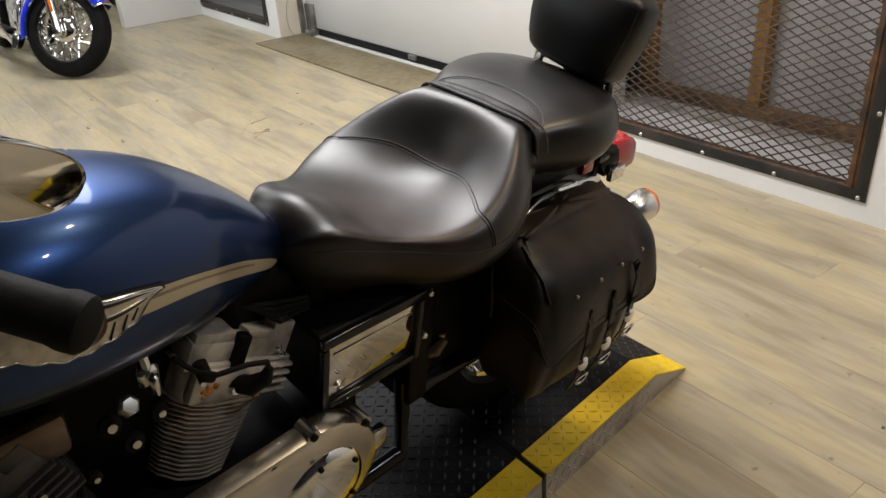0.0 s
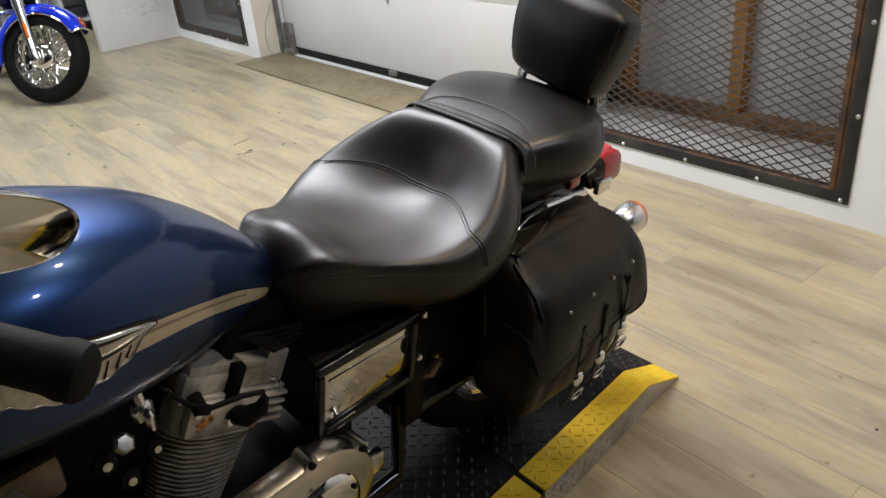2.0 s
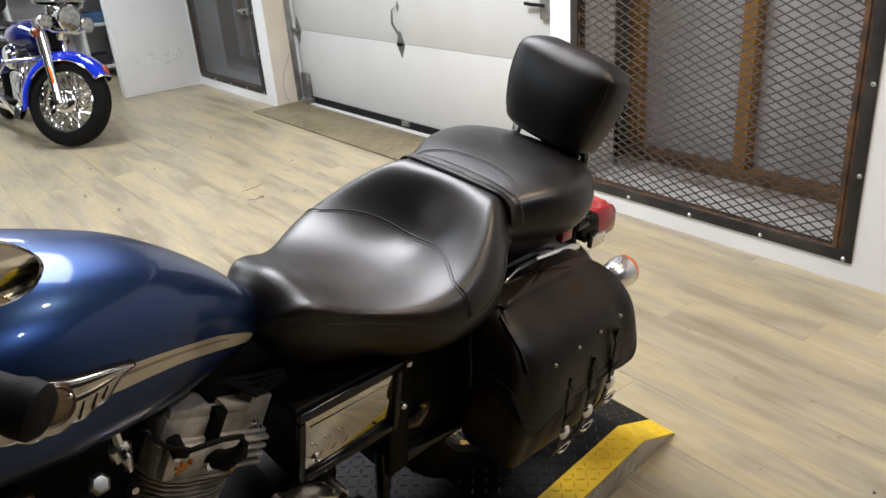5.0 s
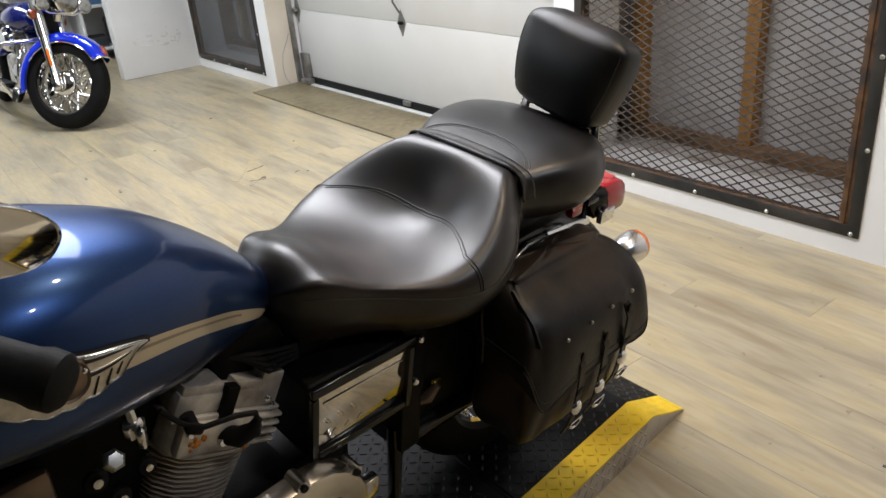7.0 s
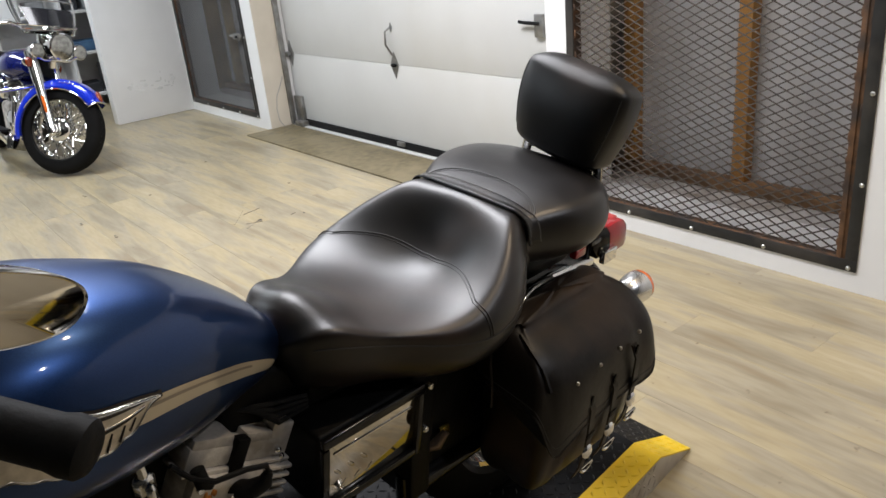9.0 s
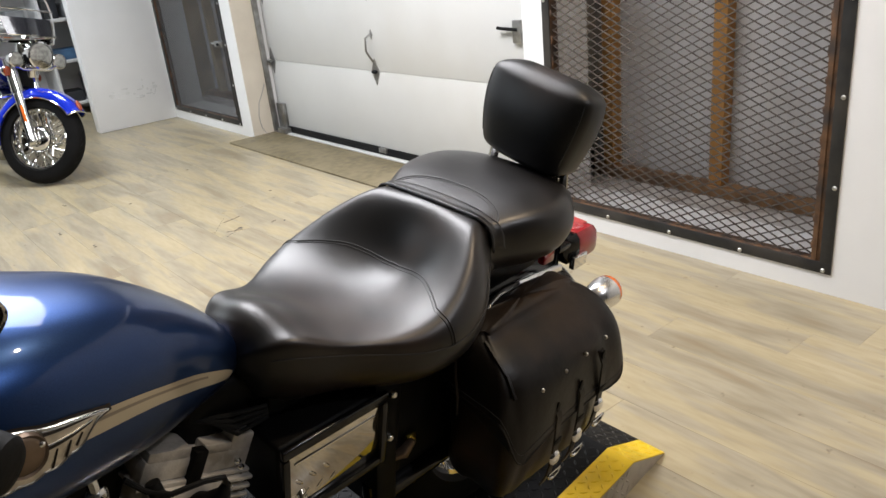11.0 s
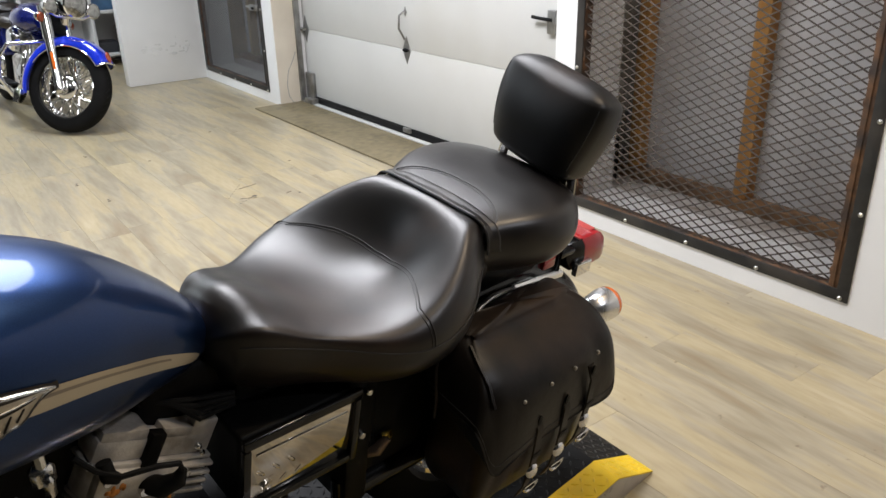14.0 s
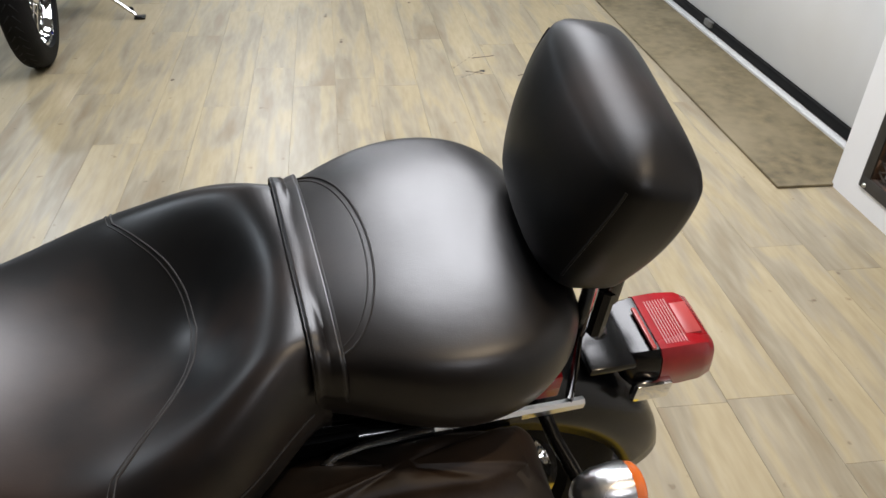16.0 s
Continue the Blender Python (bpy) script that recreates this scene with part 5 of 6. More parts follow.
part("frame_rail", Form().tube([P(-1.02, 0, 0.80), P(-0.75, 0.0, 0.735), P(-0.47, -0.06, 0.70), P(-0.2, -0.085, 0.68), P(0.2, -0.085, 0.66)], 0.017, 10).tube([P(-0.47, 0.06, 0.70), P(0.2, 0.085, 0.66)], 0.017, 10).tube([P(-0.95, -0.10, 0.75), P(-0.98, -0.12, 0.35), P(-0.85, -0.12, 0.25), P(-0.3, -0.12, 0.26), P(-0.29, -0.11, 0.45)], 0.017, 10), BLACKMET, BIKE)
PEG = part("passenger_peg", Form().tube([P(-0.235, -0.100, 0.470), P(-0.215, -0.118, 0.478), P(-0.196, -0.122, 0.500)], [0.011, 0.012, 0.008], 10), RUSTBROWN, BIKE, "folded dark passenger peg")
# clip coloured yellow to imitate a glint on chrome
part("peg_tip", Form().box(-0.205, -0.180, -0.118, -0.108, 0.484 + B, 0.506 + B, 0.003), YELLOWGLINT, PEG, "small peg clip with a yellow glint in its colour")
part("peg_bracket", Form().box(-0.255, -0.215, -0.110, -0.092, 0.43 + B, 0.51 + B, 0.005), BLACKMATT, PEG)
KS_SHIFT = -0.22
KS = part("kickstand", Form().tube([P(-0.40, -0.13, 0.31), P(-0.34, -0.20, 0.20), P(-0.30, -0.23, 0.128)], 0.011, 10).ball(P(-0.29, -0.235, 0.127), 0.035, 0.018, 0.006, m=Matrix.Rotation(radians(-10), 4, "X")), CHROMEDULL, BIKE, "chrome kickstand")
KS.location = (KS_SHIFT, 0.0, 0.0)
part("shift_lug", Form().box(-0.415, -0.385, -0.175, -0.155, 0.40 + B, 0.445 + B, 0.005), CHROMEDULL, BIKE)


# engine: two finned cylinders in a V, with heads and rocker boxes
def plate(hu, hv, z0, z1, r=0.022):
    """A flat fin with rounded corners."""
    out = []
    for cx, cy, a0 in ((hu - r, hv - r, 0), (-hu + r, hv - r, 90), (-hu + r, -hv + r, 180), (hu - r, -hv + r, 270)):
        out += [(cx + r * math.cos(radians(a0 + q)), cy + r * math.sin(radians(a0 + q))) for q in (0, 30, 60, 90)]
    return Form().loft([[Vector((x * s, y * s, z)) for x, y in out] for z, s in ((z0, 0.96), (z0 + 0.001, 1.0), (z1 - 0.001, 1.0), (z1, 0.96))], True, True)


def cylinder(parent, u0, w0, lean, name, mat, cover, rust):
    """One air-cooled cylinder; lean in degrees from upright, towards the rear if positive."""
    o = part(name, plate(0.060, 0.062, 0.0, 0.16, 0.055), DULLBLACK, parent, "finned aluminium cylinder")
    o.matrix_basis = pose(u0, -0.02, w0 + B, 0, lean, 0)
    for k in range(16):
        z = 0.003 + 0.0086 * k
        part("cooling_fin", plate(0.068 + 0.0011 * k, 0.076, z, z + 0.0042, 0.060), FINCAST if mat is CAST else mat, o)
    part("head_lip", plate(0.083, 0.081, 0.1425, 0.150, 0.050), mat, o)
    hd = part("cylinder_head", plate(0.080, 0.074, 0.146, 0.208, 0.035), mat, o, "cast cylinder head")
    part("head_face", Form().box(-0.074, 0.046, -0.082, -0.060, 0.148, 0.204, 0.008), mat, hd)
    for k in range(4):
        part("head_fin", Form().box(0.046, 0.098, -0.082, 0.060, 0.152 + 0.0145 * k, 0.159 + 0.0145 * k, 0.003, seg=2), mat, hd)
    part("rocker_box", Form().box(-0.086, 0.090, -0.068, 0.066, 0.210, 0.246, 0.006).box(-0.092, 0.094, -0.074, 0.072, 0.205, 0.211, 0.002), cover, o, "polished rocker box")
    part("rocker_lid", Form().box(-0.082, -0.016, -0.067, 0.058, 0.240, 0.258, 0.003).box(0.006, 0.052, -0.067, 0.058, 0.240, 0.257, 0.003).box(0.050, 0.089, -0.067, 0.058, 0.240, 0.268, 0.003), cover, o)
    part("carrier_leg", Form().box(-0.016, 0.006, -0.078, -0.060, 0.200, 0.256, 0.003), BLACKMATT, o)
    for du in (-0.062, 0.056):
        part("head_bolt", Form().lathe([(0, 0.006), (0.005, 0.006), (0.0065, 0)], (du, -0.080, 0.190), (0, -1, 0), 8), CHROMEDULL, o)
    plug = part("spark_plug_cap", Form().tube([(0.000, -0.074, 0.176), (0.012, -0.098, 0.184), (0.026, -0.108, 0.202), (0.024, -0.110, 0.220)], [0.015, 0.016, 0.012, 0.006], 12), RUBBER, o, "black spark plug boot")
    part("plug_nut", Form().lathe([(0, 0.008), (0.008, 0.008), (0.009, 0)], (-0.004, -0.082, 0.172), (0, -1, 0), 6), CHROME, plug)
    part("plug_lead", Form().tube([(0.024, -0.110, 0.218), (0.012, -0.114, 0.234), (-0.02, -0.112, 0.232), (-0.06, -0.104, 0.216), (-0.09, -0.09, 0.218), (-0.12, -0.08, 0.235)], 0.0042, 8), RUBBER, plug)
    part("head_clip", Form().tube([(-0.080, -0.084, 0.226), (-0.070, -0.092, 0.208), (-0.056, -0.092, 0.204)], [0.010, 0.011, 0.008], 10), RUBBER, o)
    for du, dz in rust:
        st = Form()
        rr = random.Random(round(900 * du))
        for k in range(9):
            st.ball((du + rr.gauss(0, 0.007), -0.0815, dz + rr.gauss(0, 0.005)), 0.003 + 0.004 * rr.random(), 0.0025, 0.003 + 0.003 * rr.random(), 8, 5)
        part("rust_stain", st, RUSTSPOT, o, "rust-stained bolt recess", weld=False)
    return o


part("crankcase", Form().box(-0.86, -0.48, -0.10, 0.12, 0.26 + B, 0.478 + B, 0.035, seg=3), DULLBLACK, BIKE, "black engine crankcase")
cylinder(BIKE, -0.692, 0.485, 25, "rear_cylinder", CAST, CAST, ((-0.046, 0.176), (0.040, 0.160)))
# front cylinder wears the darkened casting to stand for shade below the tank
cylinder(BIKE, -0.870, 0.440, -24, "front_cylinder", SHADECAST, SHADECAST, ((0.02, 0.157),))
part("intake_cover", Form().box(-0.99, -0.60, -0.045, 0.10, 0.44 + B, 0.765 + B, 0.03, seg=3), BLACKMATT, BIKE, "black engine and intake housing")
part("gearbox", Form().box(-0.56, -0.37, -0.090, 0.10, 0.24 + B, 0.47 + B, 0.03, seg=3), BLACKMATT, BIKE, "black gearbox housing")
PRI = part("primary_cover", Form().loft([[P(-0.69 + (cu + 0.69) * s, v, 0.415 + (cw - 0.415) * s) for cu, cw in
           [(-0.535 + 0.122 * math.cos(radians(a)), 0.43 + 0.122 * math.sin(radians(a))) for a in range(-80, 100, 12)] + [(-0.90 + 0.115 * math.cos(radians(a)), 0.425 + 0.115 * math.sin(radians(a))) for a in range(96, 268, 12)]] for v, s in ((-0.150, 0.985), (-0.172, 1.0), (-0.186, 0.97), (-0.192, 0.90), (-0.194, 0.7))], True, True), POLISHED, BIKE, "polished primary chain cover")
DER = part("derby_cover", Form().lathe([(0.0, 0.020), (0.030, 0.0195), (0.058, 0.016), (0.072, 0.010), (0.078, 0.0)], P(-0.535, -0.190, 0.428), (0, -1, 0), 40), CHROME, PRI, "round chrome clutch cover")
for k in range(5):
    a = radians(72 * k + 30)
    part("cover_screw", Form().lathe([(0, 0.005), (0.004, 0.005), (0.0055, 0)], P(-0.535 + 0.064 * math.cos(a), -0.203, 0.428 + 0.064 * math.sin(a)), (0, -1, 0), 10), BLACKMATT, DER)
for a in (40, 95, 150):
    u, w = -0.535 + 0.119 * math.cos(radians(a)), 0.43 + 0.119 * math.sin(radians(a))
    part("cover_boss", Form().tube([P(u, -0.15, w), P(u, -0.186, w)], 0.012, 12), POLISHED, PRI)
    part("cover_bolt", Form().tube([P(u, -0.186, w), P(u, -0.190, w)], 0.0065, 8), BLACKMATT, PRI)
for k in range(3):
    u = -0.62 - 0.11 * k
    part("cover_bolt", Form().tube([P(u, -0.178, 0.535 - 0.004 * k), P(u, -0.190, 0.535 - 0.004 * k)], 0.007, 8), BLACKMATT, PRI)
PET = part("fuel_tap", Form().box(-0.752, -0.722, -0.105, -0.085, 0.722 + B, 0.755 + B, 0.006, seg=1).box(-0.742, -0.728, -0.118, -0.10, 0.712 + B, 0.748 + B, 0.005, seg=1).tube([P(-0.737, -0.095, 0.75), P(-0.737, -0.08, 0.79)], 0.008, 8), CHROMEDULL, BIKE, "small faceted chrome fuel tap")
part("tap_nut", Form().lathe([(0, 0.014), (0.010, 0.013), (0.014, 0.009), (0.015, 0.0)], P(-0.778, -0.120, 0.728), (0.1, -1, 0.9), 6), ZINC, PET, "bright nut")
for u, w, r in ((-0.795, 0.675, 0.015), (-0.728, 0.655, 0.012), (-0.77, 0.625, 0.014), (-0.83, 0.60, 0.010)):
    k = part("mount_washer", Form().lathe([(0, 0.006), (r, 0.005), (r * 1.15, 0.0)], P(u, -0.085, w), (0, -1, 0.25), 16), RUBBER, BIKE)
    part("mount_bolt", Form().lathe([(0, 0.012), (r * 0.45, 0.011), (r * 0.55, 0.004)], P(u, -0.085, w), (0, -1, 0.25), 8), CHROMEDULL, k)
part("coil_cover", Form().box(-0.93, -0.84, -0.085, -0.06, 0.66 + B, 0.73 + B, 0.012), RUSTBROWN, BIKE, "brown-tinged metal cover")
wires = Form()
for k in range(4):
    wires.tube([P(-0.60 + 0.01 * k, -0.05, 0.745), P(-0.53, -0.075 - 0.006 * k, 0.735 - 0.008 * k), P(-0.47, -0.08, 0.72 - 0.007 * k)], 0.004, 6)
part("wire_loom", wires, RUBBER, BIKE, weld=False)
for k in range(5):
    part("chrome_fitting", Form().ball(P(-0.535 + 0.004 * (k % 2), -0.09, 0.66 - 0.015 * k), 0.006, seg=8, rows=6), CHROME, BIKE)

# handlebar, left grip and mirror
HB = part("handlebar", Form().tube([P(-1.02, 0.0, 1.09), P(-1.03, -0.12, 1.14), P(-1.01, -0.22, 1.15), P(-0.955, -0.305, 1.138)], 0.0125, 12), CHROME, BIKE, "chrome handlebar")
part("grip", Form().tube([P(-0.975, -0.285, 1.142), P(-0.960, -0.303, 1.138), P(-0.892, -0.393, 1.116), P(-0.886, -0.400, 1.114), P(-0.879, -0.409, 1.111), P(-0.8765, -0.4125, 1.110), P(-0.8755, -0.4137, 1.1097)], [0.023, 0.0195, 0.0200, 0.0222, 0.0215, 0.017, 0.008], 32), RUBBER, HB, "black rubber hand grip")
def mirror_head():
    """Oval mirror: domed chrome back, rim, flat glass turned down and rearward."""
    c = P(-0.912, -0.395, 1.232)
    n = Vector(MIRROR_N).normalized()
    e1 = Vector((0, 0, 1)).cross(n).normalized()
    e2 = n.cross(e1)
    e1, e2 = e1 * 0.85 - e2 * 0.53, e2 * 0.85 + e1 * 0.53
    oval = lambda s, d: [c + e1 * (0.092 * s * math.copysign(abs(math.cos(a)) ** 0.8, math.cos(a))) + e2 * (0.027 * s * math.copysign(abs(math.sin(a)) ** 0.8, math.sin(a))) + n * d for a in [2 * math.pi * k / 40 for k in range(40)]]
    m = part("mirror", Form().loft([oval(0.05, -0.034), oval(0.45, -0.031), oval(0.75, -0.023), oval(0.94, -0.010), oval(1.0, 0.0), oval(1.0, 0.004), oval(0.985, 0.0045), oval(0.975, 0.003)], True, True), CHROME, HB, "chrome teardrop mirror")
    part("mirror_glass", Form().loft([oval(0.975, 0.0032), oval(0.95, 0.0042), oval(0.1, 0.0044)], True, True), CHROME, m, "mirror glass reflecting the floor")
    return m


MIRROR_N = (0.37, -0.90, -0.235)
MIR = mirror_head()
part("mirror_stem", Form().tube([P(-0.965, -0.30, 1.14), P(-0.985, -0.33, 1.19), P(-0.945, -0.375, 1.235)], 0.006, 8), CHROME, MIR)

# front end and far side
fw = wheel(BIKE, P(-1.50, 0.0, 0.41), 0.330, 0.10, 0.245)
hub_and_spokes(fw, P(-1.50, 0.0, 0.41), (0, -1, 0), 0.245, 0.05, 0.05)
for sgn in (-1, 1):
    part("fork_leg", Form().tube([P(-1.50, 0.10 * sgn, 0.41), P(-1.24, 0.10 * sgn, 0.86)], 0.026, 14).tube([P(-1.24, 0.10 * sgn, 0.86), P(-1.13, 0.10 * sgn, 1.05)], 0.020, 14), CHROMEDULL, BIKE, "chrome fork leg")
part("triple_clamp", Form().box(-1.17, -1.09, -0.13, 0.13, 1.02 + B, 1.05 + B, 0.01).box(-1.22, -1.15, -0.13, 0.13, 0.90 + B, 0.93 + B, 0.01), BLACKMET, BIKE)
part("headlamp", Form().lathe([(0.0, -0.09), (0.05, -0.085), (0.08, -0.05), (0.088, 0.02), (0.08, 0.03), (0.0, 0.04)], P(-1.26, 0.0, 1.0), (-1, 0, -0.05), 28), CHROME, BIKE, "chrome headlamp")
rings = []
for i in range(21):
    a = radians(160 - 130 * i / 20)
    rings.append([P(-1.50 + 0.355 * math.cos(a) * (1 - 0.12 * abs(q) ** 3), 0.065 * q, 0.41 + 0.355 * math.sin(a) * (1 - 0.12 * abs(q) ** 3)) for q in [-1 + k / 5 for k in range(11)]])
part("front_fender", Form().loft(rings, False), BLUE, BIKE, "dark blue front fender", weld=False).modifiers.new("Solidify", "SOLIDIFY").thickness = 0.003
part("handlebar", Form().tube([P(-1.02, 0.0, 1.09), P(-1.03, 0.12, 1.14), P(-1.01, 0.22, 1.15), P(-0.955, 0.305, 1.138), P(-0.876, 0.413, 1.110)], [0.0125, 0.0125, 0.0125, 0.018, 0.019], 12), CHROME, BIKE)
part("riser", Form().tube([P(-1.11, -0.04, 1.04), P(-1.03, -0.04, 1.10)], 0.014, 10).tube([P(-1.11, 0.04, 1.04), P(-1.03, 0.04, 1.10)], 0.014, 10), CHROME, BIKE)
part("exhaust", Form().tube([P(-0.62, 0.12, 0.55), P(-0.60, 0.20, 0.42), P(-0.45, 0.21, 0.32), P(0.30, 0.20, 0.33)], [0.022, 0.022, 0.026, 0.042], 16), CHROME, BIKE, "chrome exhaust pipe")
part("saddlebag", Form().box(-0.16, 0.21, 0.12, 0.32, 0.36 + B, 0.69 + B, 0.045, seg=4), BAGLEATHER, BIKE, "dark leather saddlebag on the far side")


# ---- the bright blue motorcycle by the wall ----
def touring_bike():
    """Built along +x (front) with the front axle's foot at the origin, the right side towards -y."""
    o = thing("motorcycle", "bright blue touring motorcycle with chrome spoked front wheel and windscreen", "motorcycle", (1.625, 6.23, 0.0), -84.0)
    o.matrix_basis = Matrix.Translation((1.555, 6.23, 0.0)) @ Matrix.Rotation(radians(-84), 4, "Z") @ Matrix.Rotation(radians(-6.5), 4, "X") @ Matrix.Scale(0.95, 4)
    w = wheel(o, (0, 0, 0.32), 0.32, 0.125, 0.215)
    hub_and_spokes(w, (0, 0, 0.32), (0, -1, 0), 0.215, 0.075, 0.055, 56)
    part("hub_cover", Form().lathe([(0, 0.040), (0.045, 0.038), (0.075, 0.030), (0.092, 0.014), (0.095, 0.0), (0, 0.0)], (0, -0.040, 0.32), (0, -1, 0), 36), CHROME, w, "domed chrome hub cover")
    # fork: legs, covers, lower sliders
    rake = Vector((-0.38, 0, 0.925)).normalized()
    for s in (-1, 1):
        a = Vector((0.0, 0.105 * s, 0.30))
        leg = part("fork_leg", Form().tube([a, a + rake * 0.36], [0.032, 0.034], 14).tube([a + rake * 0.36, a + rake * 0.60], 0.040, 14).ball(a, 0.032, 0.03, 0.036), CHROMEDULL if s < 0 else CHROME, o, "chrome fork leg")
        part("axle_nut", Form().tube([a + Vector((0, 0.02 * s, 0)), a + Vector((0, 0.05 * s, 0))], 0.016, 8), CHROME, leg)
        if s < 0:
            part("amber_reflector", Form().box(-0.010, 0.010, -0.014, 0.0, -0.045, 0.075, 0.004, Matrix.Translation(a + rake * 0.19 + Vector((0.018, -0.028, 0))) @ Matrix.Rotation(radians(-22), 4, "Y")), AMBER, leg, "amber side reflector")
        c = a + rake * 0.50 + Vector((-0.01, 0.055 * s, 0.01))
        sg = part("turn_signal", Form().lathe([(0, -0.03), (0.02, -0.028), (0.034, -0.005), (0.036, 0.01)], c, (1, 0, 0), 20), CHROME, o, "chrome turn signal")
        part("amber_lens", Form().lathe([(0.035, 0.01), (0.03, 0.022), (0.0, 0.028)], c, (1, 0, 0), 20), BROWNLENS, sg, "dark orange lens")
    part("fork_shroud", Form().box(-0.035, 0.030, -0.078, 0.078, 0.40, 0.66, 0.02, Matrix.Translation(Vector((0, 0, 0.30))) @ Matrix.Rotation(radians(-22), 4, "Y")), BLACKMATT, o, "black shroud between the fork legs")
    # front fender: deep valanced shell
    f = Form()
    rings = []
    for i in range(37):
        a = radians(200 - 163 * i / 36)
        ring = []
        for k in range(15):
            q = -1 + k / 7
            val = 0.062 + 0.016 * math.sin(math.pi * i / 36)
            drop = val * abs(q) ** 3
            rr = 0.362 - drop
            ring.append(Vector((rr * math.cos(a), 0.082 * math.copysign(abs(q) ** 0.6, q), 0.33 + rr * math.sin(a) * 0.98)))
        rings.append(ring)
    fen = part("front_fender", f.loft(rings, False), BRIGHTBLUE, o, "bright blue deep front fender", weld=False)
    fen.modifiers.new("Solidify", "SOLIDIFY").thickness = 0.003
    for s in (-1, 1):
        idx = 0 if s < 0 else -1
        part("fender_trim", Form().tube([r[idx] + Vector((0, 0.003 * s, 0)) for r in rings[10:]], 0.005, 6), CHROME, fen, "chrome fender trim", weld=False)
    tip = rings[-1][7]
    part("fender_tip", Form().tube([p + Vector((0.004, 0, 0)) for p in rings[-1]], 0.006, 6), CHROME, fen, weld=False)
    part("tip_lamp", Form().ball(rings[-3][7] + Vector((0.016, 0, -0.002)), 0.045, 0.022, 0.016, m=Matrix.Rotation(radians(58), 4, "Y")), BROWNLENS, fen, "red-brown fender tip lamp")
    part("side_script", Form().tube([rings[24][2] + Vector((0.0, -0.004, 0.0)) + Vector((0.014 * k, 0, 0.006 * math.sin(k * 2.1))) for k in range(9)], 0.0025, 5), CHROME, fen, "small chrome script ornament", weld=False)
    part("mud_flap", Form().box(-0.40, -0.34, -0.075, 0.075, 0.14, 0.25, 0.01, Matrix.Rotation(0, 4, "Y")), CHROMEDULL, fen)
    # headlamp, passing lamps, nacelle
    hc = Vector((-0.12, 0, 0.87))
    hl = part("headlamp", Form().lathe([(0.0, -0.10), (0.05, -0.095), (0.085, -0.05), (0.095, 0.02), (0.098, 0.045), (0.088, 0.05)], hc, (1, 0, 0.0), 32), CHROME, o, "large chrome headlamp")
    part("headlamp_lens", Form().lathe([(0.0, 0.060), (0.04, 0.057), (0.088, 0.046)], hc, (1, 0, 0), 32), LENSGLASS, hl)
    for s in (-1, 1):
        pc = hc + Vector((-0.01, 0.165 * s, -0.035))
        pl = part("passing_lamp", Form().lathe([(0.0, -0.07), (0.03, -0.06), (0.05, -0.02), (0.056, 0.02), (0.05, 0.024)], pc, (1, 0, 0), 24), CHROME, o, "chrome passing lamp")
        part("passing_lens", Form().lathe([(0.0, 0.030), (0.05, 0.022)], pc, (1, 0, 0), 24), LENSGLASS, pl)
    part("lamp_bar", Form().tube([hc + Vector((-0.03, -0.2, -0.05)), hc + Vector((-0.03, -0.1, -0.10)), hc + Vector((-0.03, 0.1, -0.10)), hc + Vector((-0.03, 0.2, -0.05))], 0.012, 10), CHROME, o)
    part("nacelle", Form().tube([hc + Vector((-0.09, 0, -0.16)), hc + Vector((-0.10, 0, 0.04)), hc + Vector((-0.14, 0, 0.12))], [0.05, 0.085, 0.06], 16), CHROME, o)
    # windscreen: clear sheet with black lower panel
    f, g = Form(), Form()
    rings, low = [], []
    for i in range(9):
        z = 0.95 + 0.48 * i / 8
        x = -0.11 - 0.20 * i / 8
        hw = 0.20 + 0.06 * math.sin(math.pi * min(1, i / 6) * 0.8)
        row = [Vector((x - 0.10 * (k / 8) ** 2, hw * k / 8, z)) for k in range(-8, 9)]
        rings.append(row)
    ws = part("windscreen", f.loft(rings, False), GLASS, o, "clear windscreen with black lower panel", weld=False)
    ws.modifiers.new("Solidify", "SOLIDIFY").thickness = 0.004
    ws.visible_shadow = False
    part("lower_panel", g.loft([[p + Vector((0.006, 0, 0)) for p in r[2:-2]] for r in rings[1:4]], False), SMOKE, ws, "black lower panel", weld=False)
    part("screen_brace", Form().tube([rings[1][0] + Vector((0.008, 0, 0)), rings[1][8] + Vector((0.008, 0, 0)), rings[1][16] + Vector((0.008, 0, 0))], 0.008, 8).tube([rings[4][0] + Vector((0.008, 0, 0)), rings[4][8] + Vector((0.010, 0, 0)), rings[4][16] + Vector((0.008, 0, 0))], 0.006, 8), CHROME, ws)
    hb = part("handlebar", Form().tube([(-0.34, 0, 0.96), (-0.36, -0.2, 1.02), (-0.48, -0.36, 1.00), (-0.60, -0.42, 0.97)], 0.0125, 10).tube([(-0.34, 0, 0.96), (-0.36, 0.2, 1.02), (-0.48, 0.36, 1.00), (-0.60, 0.42, 0.97)], 0.0125, 10), CHROME, o)
    part("grip", Form().tube([(-0.50, -0.375, 0.995), (-0.61, -0.425, 0.968)], 0.019, 12), RUBBER, hb)
    part("mirror", Form().ball((-0.42, -0.36, 1.14), 0.03, 0.065, 0.045), CHROME, hb)
    # tank, engine, crash bar, frame, rear
    f = Form()
    rings = []
    for i in range(17):
        t = i / 16
        x = -0.42 - 0.58 * t
        r = math.sin(math.pi * (0.10 + 0.86 * t)) ** 0.6
        rings.append([Vector((x, 0.17 * r * math.cos(a), 0.76 - 0.03 * t + 0.13 * r * math.sin(a))) for a in [2 * math.pi * k / 20 for k in range(20)]])
